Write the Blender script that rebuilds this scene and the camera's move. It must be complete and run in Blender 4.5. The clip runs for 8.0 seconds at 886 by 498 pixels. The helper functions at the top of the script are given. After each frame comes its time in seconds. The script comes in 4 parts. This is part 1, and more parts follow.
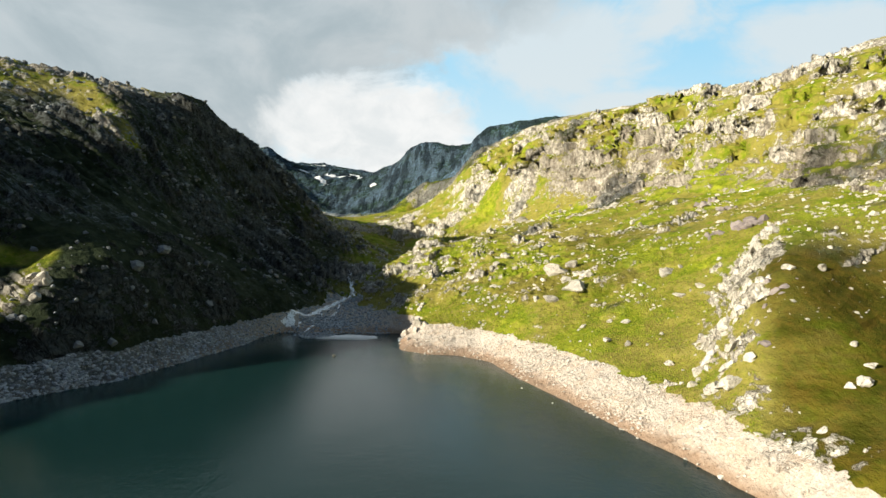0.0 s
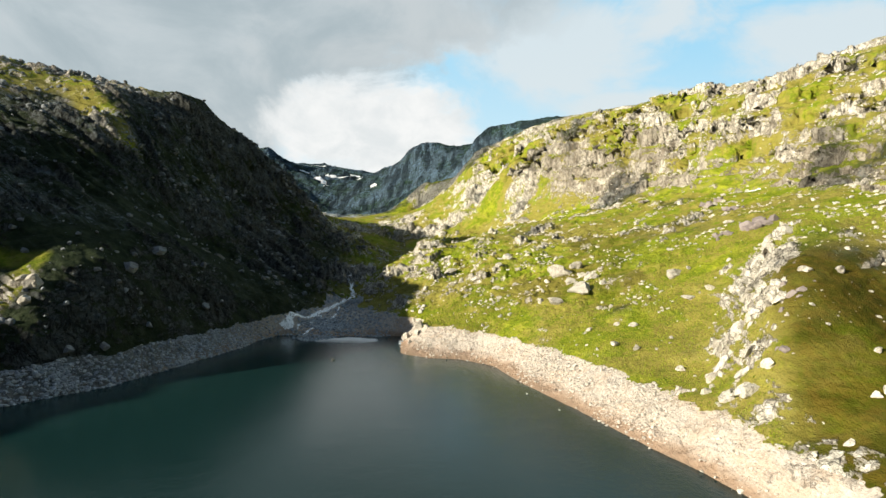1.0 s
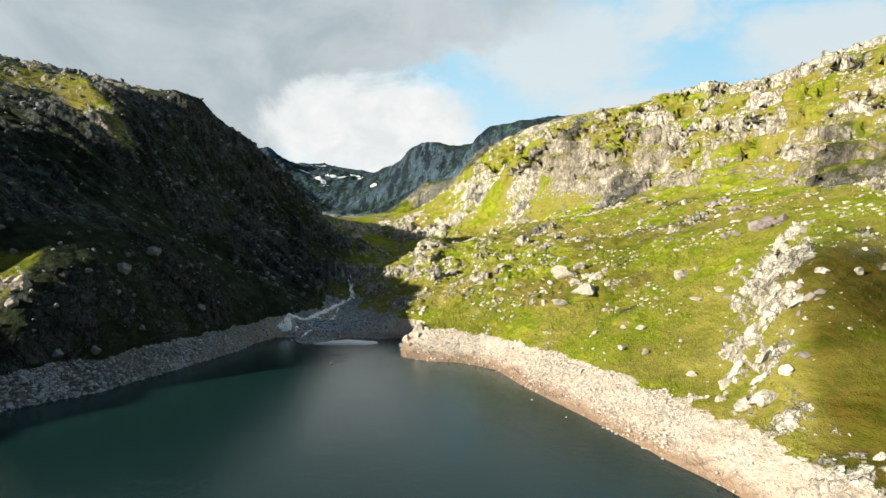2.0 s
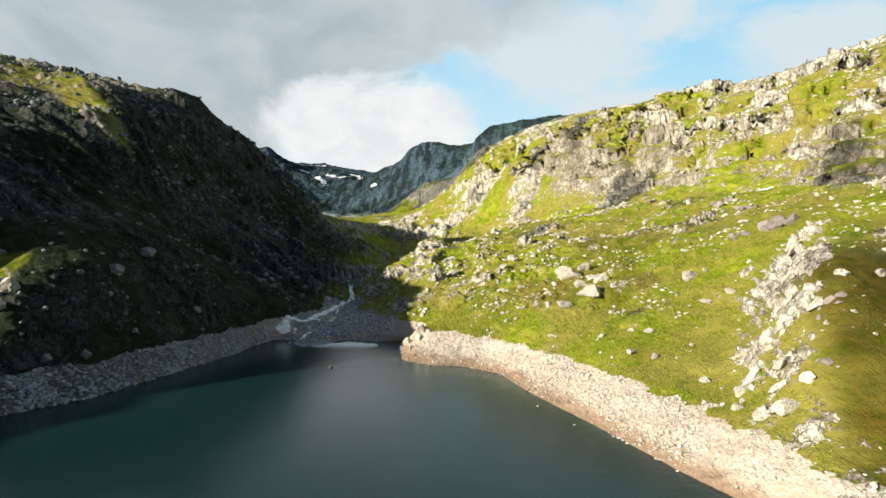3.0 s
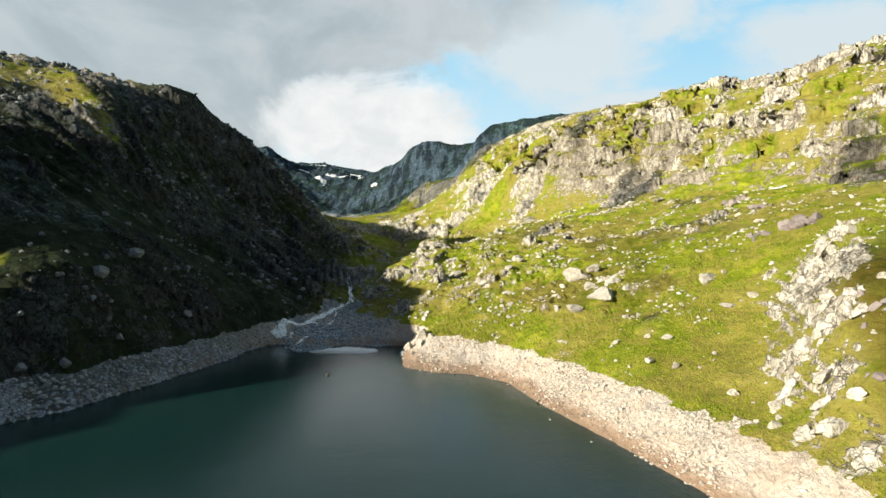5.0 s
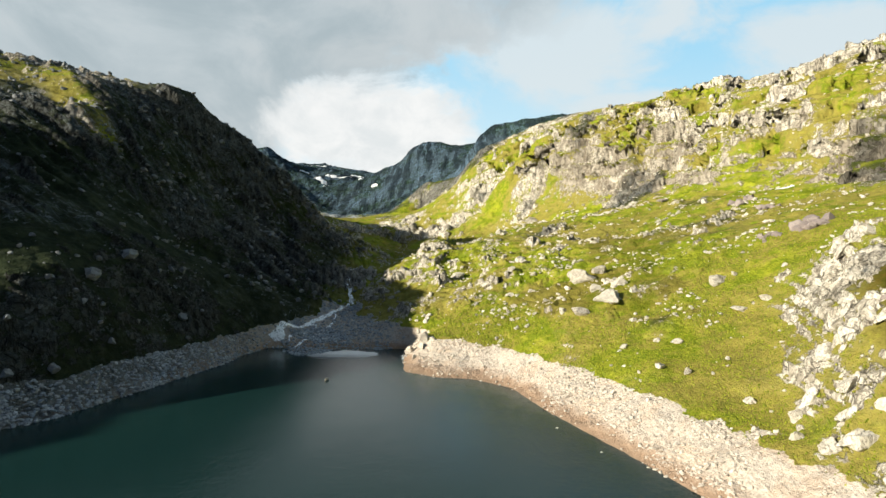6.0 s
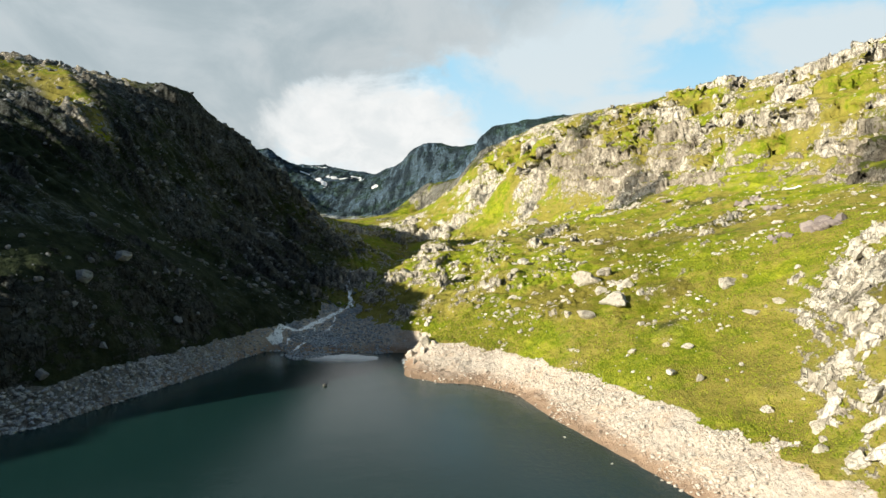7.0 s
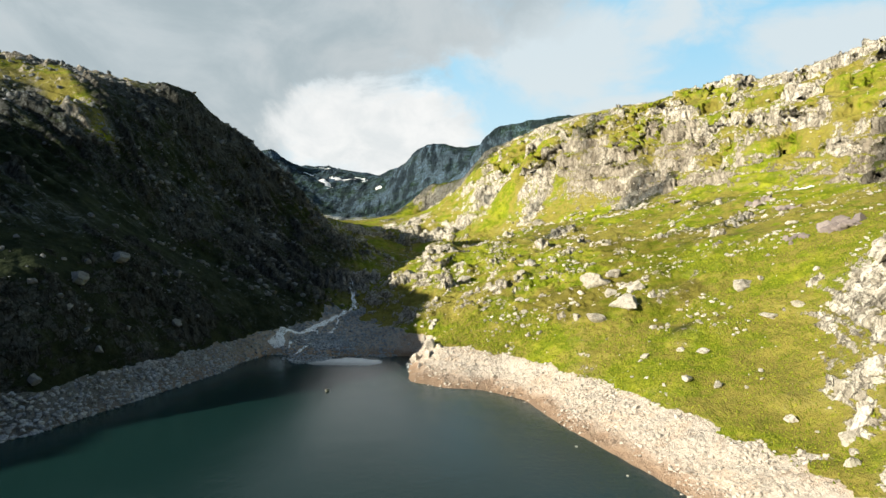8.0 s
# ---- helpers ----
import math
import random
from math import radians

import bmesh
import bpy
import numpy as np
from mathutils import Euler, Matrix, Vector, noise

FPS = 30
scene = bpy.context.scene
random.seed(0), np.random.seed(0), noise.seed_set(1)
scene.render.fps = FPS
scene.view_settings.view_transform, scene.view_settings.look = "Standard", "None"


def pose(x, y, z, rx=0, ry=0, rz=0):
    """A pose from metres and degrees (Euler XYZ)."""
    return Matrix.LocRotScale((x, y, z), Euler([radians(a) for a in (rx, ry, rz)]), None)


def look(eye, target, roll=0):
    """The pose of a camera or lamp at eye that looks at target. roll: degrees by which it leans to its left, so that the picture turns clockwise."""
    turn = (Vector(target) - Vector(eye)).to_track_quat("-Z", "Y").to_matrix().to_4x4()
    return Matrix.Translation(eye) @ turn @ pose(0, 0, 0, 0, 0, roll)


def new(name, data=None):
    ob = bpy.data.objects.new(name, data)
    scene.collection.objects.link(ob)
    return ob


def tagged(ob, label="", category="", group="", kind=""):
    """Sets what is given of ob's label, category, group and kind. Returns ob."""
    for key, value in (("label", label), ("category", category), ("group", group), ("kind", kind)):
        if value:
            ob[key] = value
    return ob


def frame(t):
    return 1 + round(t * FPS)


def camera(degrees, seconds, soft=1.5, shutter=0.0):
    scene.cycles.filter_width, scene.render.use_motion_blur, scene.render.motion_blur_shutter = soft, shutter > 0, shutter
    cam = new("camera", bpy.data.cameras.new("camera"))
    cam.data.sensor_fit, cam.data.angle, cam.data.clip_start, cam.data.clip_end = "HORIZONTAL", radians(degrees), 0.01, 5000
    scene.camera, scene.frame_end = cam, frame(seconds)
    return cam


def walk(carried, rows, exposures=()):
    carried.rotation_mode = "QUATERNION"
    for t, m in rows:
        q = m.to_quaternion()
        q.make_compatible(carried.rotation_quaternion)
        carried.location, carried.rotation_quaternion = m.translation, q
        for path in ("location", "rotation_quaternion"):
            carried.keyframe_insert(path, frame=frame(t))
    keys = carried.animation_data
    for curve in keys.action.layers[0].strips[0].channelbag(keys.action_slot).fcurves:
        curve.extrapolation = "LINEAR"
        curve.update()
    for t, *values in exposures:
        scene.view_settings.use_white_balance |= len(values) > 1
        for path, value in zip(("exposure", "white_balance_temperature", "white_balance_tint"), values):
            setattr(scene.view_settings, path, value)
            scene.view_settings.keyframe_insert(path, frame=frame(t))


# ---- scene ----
# ---- camera and its flight ----
cam = camera(74.4, 8.0)
PATH = [
    (0, (0.018, -0.04, 72.046), (-0.002, 1.96, 72.049), 0.65),
    (0.5, (-0.502, 4.842, 72.156), (-0.523, 6.841, 72.159), 0.65),
    (1, (-1.029, 9.899, 72.322), (-1.051, 11.898, 72.327), 0.63),
    (1.5, (-1.555, 14.868, 72.494), (-1.577, 16.868, 72.499), 0.62),
    (3, (-3.269, 30.08, 73.069), (-3.292, 32.08, 73.074), 0.6),
    (3.5, (-3.846, 35.074, 73.188), (-3.87, 37.074, 73.193), 0.6),
    (4, (-4.425, 40.253, 73.31), (-4.449, 42.253, 73.315), 0.6),
    (4.5, (-4.939, 45.271, 73.417), (-4.963, 47.271, 73.422), 0.6),
    (6, (-6.52, 60.22, 73.756), (-6.546, 62.22, 73.764), 0.6),
    (6.5, (-7.064, 65.005, 73.804), (-7.091, 67.005, 73.815), 0.6),
    (7, (-7.613, 69.891, 73.842), (-7.64, 71.891, 73.855), 0.6),
    (7.5, (-8.169, 74.586, 73.852), (-8.198, 76.585, 73.867), 0.6),
    (8, (-8.774, 79.451, 73.837), (-8.814, 81.451, 73.854), 0.6),
]
EXPOSURE = 0.89
walk(cam, [(t, look(eye, target, roll)) for t, eye, target, roll in PATH], exposures=[(0, EXPOSURE), (8, EXPOSURE)])

# ---- sky and sun ----
SUN_WAY = Vector((-0.88, -0.47, 0.0)).normalized()
SUN_HEIGHT = radians(19)
to_sun = Vector((SUN_WAY.x * math.cos(SUN_HEIGHT), SUN_WAY.y * math.cos(SUN_HEIGHT), math.sin(SUN_HEIGHT)))
sun = new("sun", bpy.data.lights.new("sun", "SUN"))
sun.data.energy, sun.data.angle, sun.data.color = 5.4, radians(0.6), (1.0, 0.915, 0.75)
sun.matrix_world = look((0, 0, 0), -to_sun)


class Nodes:
    """A short way to write node trees."""

    def __init__(self, tree):
        self.tree = tree
        tree.nodes.clear()

    def add(self, kind, **inputs):
        n = self.tree.nodes.new(kind)
        for key, value in inputs.items():
            self.plug(n.inputs[key.replace("_", " ")], value)
        return n

    def plug(self, socket, value):
        if isinstance(value, bpy.types.NodeSocket):
            self.tree.links.new(value, socket)
        else:
            socket.default_value = value

    def math(self, op, a, b=0.0, c=0.0, clamp=False):
        n = self.tree.nodes.new("ShaderNodeMath")
        n.operation, n.use_clamp = op, clamp
        for i, value in enumerate((a, b, c)):
            self.plug(n.inputs[i], value)
        return n.outputs[0]

    def mix(self, f, a, b, blend="MIX"):
        n = self.tree.nodes.new("ShaderNodeMix")
        n.data_type, n.blend_type = "RGBA", blend
        for i, value in ((0, f), (6, a), (7, b)):
            if not isinstance(value, bpy.types.NodeSocket) and i > 0:
                value = (*value, 1.0)
            self.plug(n.inputs[i], value)
        return n.outputs[2]

    def ramp(self, x, lo, hi, smooth=True):
        """0 below lo, 1 above hi."""
        n = self.tree.nodes.new("ShaderNodeMapRange")
        n.interpolation_type = "SMOOTHSTEP" if smooth else "LINEAR"
        self.plug(n.inputs[0], x)
        n.inputs[1].default_value, n.inputs[2].default_value = lo, hi
        return n.outputs[0]

    def noise(self, where, scale, detail=4.0, rough=0.55, warp=0.0):
        n = self.add("ShaderNodeTexNoise", Vector=where, Scale=scale, Detail=detail, Roughness=rough, Distortion=warp)
        return n.outputs[0]

    def scaled(self, where, x, y, z):
        n = self.tree.nodes.new("ShaderNodeVectorMath")
        n.operation = "MULTIPLY"
        self.plug(n.inputs[0], where)
        n.inputs[1].default_value = (x, y, z)
        return n.outputs[0]


def make_sky():
    world = bpy.data.worlds.new("world")
    scene.world = world
    world.use_nodes = True
    k = Nodes(world.node_tree)
    sky = k.add("ShaderNodeTexSky")
    sky.sky_type, sky.sun_disc = "NISHITA", False
    sky.sun_elevation, sky.sun_rotation = SUN_HEIGHT, math.atan2(SUN_WAY.x, SUN_WAY.y)
    sky.altitude, sky.air_density, sky.dust_density, sky.ozone_density = 900, 1.0, 0.6, 1.0
    way = k.add("ShaderNodeTexCoord").outputs["Generated"]
    x, y, z = k.add("ShaderNodeSeparateXYZ", Vector=way).outputs
    ahead = k.math("MAXIMUM", y, 0.05)
    u, v = k.math("DIVIDE", x, ahead), k.math("DIVIDE", z, ahead)
    billow = k.noise(k.scaled(way, 1, 1, 1.6), 5.0, 8, 0.60, 0.5)
    broad = k.noise(k.scaled(way, 1, 1, 2.2), 2.3, 5, 0.5, 0.5)
    fine = k.noise(k.scaled(way, 1, 1, 1.4), 13.0, 7, 0.62, 0.3)
    wobs = k.math("ADD", k.math("MULTIPLY_ADD", billow, 0.34, -0.17), k.math("MULTIPLY_ADD", fine, 0.12, -0.06))
    front = k.ramp(y, 0.10, 0.45)
    # grey deck on the left, its lower edge rising to the right
    edge = k.math("MULTIPLY_ADD", u, 0.42, 0.335)
    deck = k.ramp(k.math("ADD", k.math("SUBTRACT", v, edge), wobs), -0.045, 0.05)
    deck = k.math("MAXIMUM", deck, k.ramp(k.math("ADD", u, k.math("MULTIPLY", wobs, 0.8)), -0.255, -0.32))
    deck = k.math("MULTIPLY", deck, k.ramp(k.math("ADD", u, k.math("MULTIPLY", wobs, 2.0)), 0.40, 0.05))
    deck = k.math("MULTIPLY", deck, front)
    # white heap cloud over the head of the valley
    du, dv = k.math("ADD", u, 0.12), k.math("SUBTRACT", v, 0.20)
    r2 = k.math("ADD", k.math("MULTIPLY", k.math("MULTIPLY", du, du), 24.0), k.math("MULTIPLY", k.math("MULTIPLY", dv, dv), 90.0))
    heap = k.ramp(k.math("ADD", r2, k.math("MULTIPLY", wobs, 9.0)), 1.15, 0.40)
    # thin torn cloud over the blue
    veil = k.ramp(k.math("ADD", broad, k.math("MULTIPLY", billow, 0.55)), 0.78, 0.96)
    for cu, cv, wide, high in ((0.19, 0.34, 0.17, 0.12), (0.66, 0.36, 0.22, 0.09), (0.33, 0.25, 0.20, 0.04)):
        bu, bv = k.math("DIVIDE", k.math("SUBTRACT", u, cu), wide), k.math("DIVIDE", k.math("SUBTRACT", v, cv), high)
        puff = k.math("ADD", k.math("ADD", k.math("MULTIPLY", bu, bu), k.math("MULTIPLY", bv, bv)), k.math("MULTIPLY", wobs, 6.0))
        veil = k.math("MAXIMUM", k.math("MULTIPLY", veil, 1.0), k.math("MULTIPLY", k.ramp(puff, 1.15, 0.35), 0.95))
    clear = k.mix(1.0, sky.outputs[0], (0.032, 0.032, 0.032), "MULTIPLY")
    blue = k.mix(k.ramp(v, 0.45, 0.10), (0.185, 0.375, 0.505), (0.34, 0.455, 0.51))
    clear = k.mix(front, clear, blue)
    grey = k.mix(k.ramp(k.math("ADD", billow, k.math("MULTIPLY", broad, 0.6)), 0.62, 1.0), (0.225, 0.262, 0.278), (0.305, 0.335, 0.348))
    white = k.mix(k.ramp(fine, 0.3, 0.7), (0.42, 0.44, 0.445), (0.505, 0.51, 0.505))
    col = k.mix(k.math("MULTIPLY", k.math("MULTIPLY", veil, 0.85), k.math("MULTIPLY_ADD", front, 0.85, 0.15)), clear, (0.41, 0.435, 0.44))
    col = k.mix(k.math("MULTIPLY", deck, 0.95), col, grey)
    col = k.mix(heap, col, white)
    k.add("ShaderNodeOutputWorld", Surface=k.add("ShaderNodeBackground", Color=col, Strength=1.0).outputs[0])


make_sky()


# ---- materials ----
def material(name):
    m = bpy.data.materials.new(name)
    m.use_nodes = True
    k = Nodes(m.node_tree)
    bsdf = k.add("ShaderNodeBsdfPrincipled")
    k.add("ShaderNodeOutputMaterial", Surface=bsdf.outputs[0])
    return m, k, bsdf


def land_material(name, bump=1.0, haze_tint=(1.0, 1.0, 1.0), far_streaks=False):
    """Hill ground: grass, heathland, bare rock and washed rubble by the mesh's own layers, shade put into the colour.
    """
    m, k, bsdf = material(name)
    where = k.add("ShaderNodeNewGeometry").outputs["Position"]

    def layer(key):
        n = k.tree.nodes.new("ShaderNodeAttribute")
        n.attribute_name = key
        return n.outputs["Fac"]

    rock, bare, shade_mask, cliff_tone, brown = layer("rock"), layer("bare"), layer("shade_mask"), layer("cliff_tone"), layer("brown")
    big, mid = k.noise(where, 0.011, 5, 0.6), k.noise(where, 0.07, 6, 0.68)
    # noise drawn out along the camera's view, so tufts look round from there
    along_view = k.scaled(where, 1.0, 0.5, 0.8)
    small, grain = k.noise(along_view, 0.36, 5, 0.72), k.noise(along_view, 1.4, 4, 0.75)
    # grass: yellow-green to deep green, brown heath in wide drifts
    clump = k.noise(along_view, 0.2, 5, 0.75)
    green = k.mix(k.ramp(mid, 0.42, 0.60), (0.138, 0.182, 0.009), (0.280, 0.302, 0.020))
    drift = k.ramp(k.math("ADD", big, k.math("MULTIPLY", mid, 0.7)), 0.77, 0.91)
    green = k.mix(k.math("MULTIPLY", drift, 0.75), green, (0.235, 0.180, 0.055))
    green = k.mix(k.math("MULTIPLY", k.ramp(clump, 0.50, 0.62), 0.42), green, (0.065, 0.085, 0.010))
    green = k.mix(k.math("MULTIPLY", k.ramp(small, 0.50, 0.64), 0.38), green, (0.33, 0.338, 0.045))
    green = k.mix(k.math("MULTIPLY", k.ramp(grain, 0.48, 0.62), 0.34), green, (0.062, 0.080, 0.010))
    thin = k.ramp(k.math("ADD", rock, k.math("MULTIPLY_ADD", clump, 0.7, -0.35)), 0.10, 0.46)
    green = k.mix(k.math("MULTIPLY", thin, 0.42), green, k.mix(k.ramp(grain, 0.42, 0.6), (0.20, 0.175, 0.055), (0.35, 0.33, 0.105)))
    # brown turf, made darker to paint the knoll's side turned from the sun
    green = k.mix(k.math("MULTIPLY", brown, 0.95), green, k.mix(k.ramp(clump, 0.42, 0.6), (0.044, 0.046, 0.004), (0.086, 0.062, 0.009)))
    # turf on the shaded mountainside: its shade is put into the colour
    in_shade = k.mix(k.ramp(mid, 0.38, 0.64), (0.009, 0.015, 0.010), (0.025, 0.035, 0.020))
    green = k.mix(k.math("MULTIPLY", shade_mask, 0.97), green, in_shade)
    # rock: pale gneiss with dark joints and lichen
    streak = k.noise(k.scaled(where, 0.26, 0.26, 0.16), 1.0, 7, 0.70, 0.25)
    seam = k.noise(k.scaled(where, 0.17, 0.17, 0.12), 1.0, 7, 0.62, 0.4)
    bent = k.tree.nodes.new("ShaderNodeVectorMath")
    bent.operation = "MULTIPLY_ADD"
    k.plug(bent.inputs[0], k.add("ShaderNodeTexNoise", Vector=where, Scale=0.12, Detail=4.0).outputs["Color"])
    bent.inputs[1].default_value = (9.0, 9.0, 9.0)
    k.plug(bent.inputs[2], k.scaled(where, 1, 1, 0.6))
    edges = k.add("ShaderNodeTexVoronoi", Vector=bent.outputs[0], Scale=0.15)
    edges.feature = "DISTANCE_TO_EDGE"
    chips = k.add("ShaderNodeTexVoronoi", Vector=bent.outputs[0], Scale=0.42)
    chips.feature = "DISTANCE_TO_EDGE"
    facet = k.add("ShaderNodeTexVoronoi", Vector=bent.outputs[0], Scale=0.15).outputs["Color"]
    crack = k.math("MAXIMUM", k.ramp(edges.outputs["Distance"], 0.055, 0.0), k.math("MULTIPLY", k.ramp(chips.outputs["Distance"], 0.05, 0.0), 0.35))
    crack = k.math("MULTIPLY", crack, k.ramp(seam, 0.36, 0.55))
    stone = k.mix(k.ramp(k.math("MULTIPLY_ADD", facet, 0.24, k.math("SUBTRACT", streak, 0.12)), 0.36, 0.62), (0.36, 0.325, 0.265), (0.72, 0.675, 0.575))
    bands = k.noise(k.scaled(where, 0.05, 0.05, 0.55), 1.0, 6, 0.7, 0.9)
    stone = k.mix(k.math("MULTIPLY", k.ramp(bands, 0.53, 0.60), 0.32), stone, (0.17, 0.15, 0.115))
    stone = k.mix(k.math("MULTIPLY", k.ramp(small, 0.54, 0.66), 0.20), stone, (0.16, 0.14, 0.105))
    cleft = k.ramp(k.math("ABSOLUTE", k.math("SUBTRACT", k.noise(k.scaled(where, 0.075, 0.075, 0.02), 1.0, 7, 0.66, 1.0), 0.5)), 0.030, 0.006)
    stone = k.mix(k.math("MULTIPLY", cleft, 0.7), stone, (0.07, 0.06, 0.045))
    stone = k.mix(k.math("MULTIPLY", crack, 0.8), stone, (0.05, 0.045, 0.035))
    # darker brown on steep rock near the cliff foot
    stone = k.mix(k.math("MULTIPLY", cliff_tone, k.ramp(streak, 0.30, 0.60)), stone, (0.14, 0.11, 0.076))
    # rock there takes a much darker, cooler copy of its colour for shade
    stone = k.mix(k.math("MULTIPLY", shade_mask, 0.97), stone, k.mix(1.0, stone, (0.082, 0.102, 0.116), "MULTIPLY"))
    # washed rubble under the high water mark
    pebble = k.mix(k.ramp(grain, 0.36, 0.64), (0.40, 0.35, 0.295), (0.56, 0.505, 0.435))
    pebble = k.mix(k.math("MULTIPLY", k.math("MULTIPLY", k.ramp(mid, 0.48, 0.60), 0.5), k.math("SUBTRACT", 1.0, shade_mask)), pebble, (0.44, 0.33, 0.24))
    # rubble on the shaded shore is darkened and blued for shade
    pebble = k.mix(k.math("MULTIPLY", shade_mask, 0.96), pebble, k.mix(1.0, pebble, (0.23, 0.29, 0.35), "MULTIPLY"))
    pebble = k.mix(k.math("MULTIPLY", k.ramp(small, 0.56, 0.66), 0.45), pebble, (0.17, 0.14, 0.11))
    height = k.add("ShaderNodeSeparateXYZ", Vector=where).outputs[2]
    wet = k.ramp(k.math("ADD", height, k.math("MULTIPLY_ADD", mid, 12.0, -6.0)), 5.8, 0.8)
    pebble = k.mix(k.math("MULTIPLY", wet, k.math("MULTIPLY_ADD", shade_mask, -0.8, 0.85)), pebble, (0.27, 0.175, 0.11))
    fleck = k.math("ADD", k.math("MULTIPLY_ADD", small, 1.0, -0.5), k.math("MULTIPLY_ADD", clump, 0.8, -0.4))
    sx, sy, sz = k.add("ShaderNodeSeparateXYZ", Vector=where).outputs
    dip = k.math("ADD", k.math("MULTIPLY", sx, 0.75), sz)
    strata = k.add("ShaderNodeCombineXYZ", X=k.math("MULTIPLY", dip, 0.03), Y=k.math("MULTIPLY_ADD", sx, 0.03, k.math("MULTIPLY", sy, 0.13)), Z=k.math("MULTIPLY", sz, 0.012)).outputs[0]
    lines = k.math("MULTIPLY", k.ramp(k.noise(strata, 1.0, 6, 0.7, 0.5), 0.54, 0.68), k.math("MULTIPLY", k.math("MULTIPLY", shade_mask, 0.30), k.ramp(sz, 75.0, 125.0)))
    rockiness = k.ramp(k.math("ADD", k.math("ADD", rock, lines), fleck), 0.40, 0.48)
    col = k.mix(rockiness, green, stone)
    speck = k.math("MULTIPLY", k.math("MULTIPLY", k.ramp(k.noise(along_view, 0.26, 5, 0.72), 0.57, 0.64), k.ramp(big, 0.47, 0.60)), k.math("MULTIPLY", shade_mask, 0.9))
    col = k.mix(speck, col, (0.14, 0.158, 0.168))
    seams = k.noise(strata, 2.6, 6, 0.68, 0.7)
    ribs = k.math("MULTIPLY", k.ramp(k.math("ABSOLUTE", k.math("SUBTRACT", seams, 0.5)), 0.040, 0.010), k.ramp(k.math("ADD", mid, k.math("MULTIPLY", big, 0.8)), 0.89, 1.02))
    col = k.mix(k.math("MULTIPLY", k.math("MULTIPLY", ribs, shade_mask), k.math("MULTIPLY_ADD", k.ramp(sz, 75.0, 125.0), 0.55, 0.15)), col, (0.14, 0.162, 0.175))
    col = k.mix(k.ramp(k.math("ADD", bare, k.math("MULTIPLY_ADD", small, 0.5, -0.25)), 0.44, 0.56), col, pebble)
    # distant haze, multiplied into the masked colour as a blue cast
    col = k.mix(shade_mask, col, k.mix(1.0, col, haze_tint, "MULTIPLY"))
    if far_streaks:
        # dark streaks vary across the view, so they look upright from the camera
        view_streak = k.noise(k.scaled(where, 0.030, 0.005, 0.004), 1.0, 7, 0.66, 0.25)
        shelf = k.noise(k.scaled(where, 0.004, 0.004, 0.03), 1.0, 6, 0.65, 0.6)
        col = k.mix(k.math("MULTIPLY", k.math("MULTIPLY", k.ramp(view_streak, 0.47, 0.56), shade_mask), 0.8), col, (0.010, 0.016, 0.022))
        col = k.mix(k.math("MULTIPLY", k.math("MULTIPLY", k.ramp(shelf, 0.54, 0.64), shade_mask), 0.4), col, (0.035, 0.055, 0.045))
    k.plug(bsdf.inputs["Base Color"], col)
    bsdf.inputs["Roughness"].default_value = 0.92
    bsdf.inputs["Specular IOR Level"].default_value = 0.04
    tall = k.math("ADD", k.math("MULTIPLY", small, 1.5), k.math("MULTIPLY", grain, 0.55))
    tall = k.math("ADD", tall, k.math("ADD", k.math("MULTIPLY", k.math("SUBTRACT", k.math("MULTIPLY", streak, 1.6), crack), rockiness), k.math("MULTIPLY", k.math("MULTIPLY", streak, 0.7), bare)))
    if far_streaks:
        tall = k.math("MULTIPLY_ADD", k.math("ADD", view_streak, k.math("MULTIPLY", shelf, 0.5)), 55.0, tall)
    k.plug(bsdf.inputs["Normal"], k.add("ShaderNodeBump", Height=tall, Strength=0.9 * bump, Distance=1.0).outputs[0])
    return m


M_HILL = land_material("grass_and_gneiss")
# far mountains carry blue haze in their colour
M_FAR = land_material("far_rock_haze", 0.9, (1.15, 1.60, 2.20), True)


def water_material():
    m, k, bsdf = material("lake_water")
    where = k.add("ShaderNodeNewGeometry").outputs["Position"]
    deep = k.noise(where, 0.008, 3, 0.5)
    k.plug(bsdf.inputs["Base Color"], k.mix(k.ramp(deep, 0.35, 0.65), (0.0058, 0.0230, 0.0228), (0.0076, 0.0275, 0.0266)))
    bsdf.inputs["Roughness"].default_value = 0.105
    bsdf.inputs["IOR"].default_value = 1.33
    bsdf.inputs["Specular IOR Level"].default_value = 0.22
    wave = k.math("ADD", k.noise(k.scaled(where, 1, 0.6, 1), 0.6, 4, 0.65), k.math("MULTIPLY", k.noise(where, 0.05, 2, 0.5), 1.2))
    k.plug(bsdf.inputs["Normal"], k.add("ShaderNodeBump", Height=wave, Strength=0.12, Distance=1.0).outputs[0])
    return m


M_WATER = water_material()


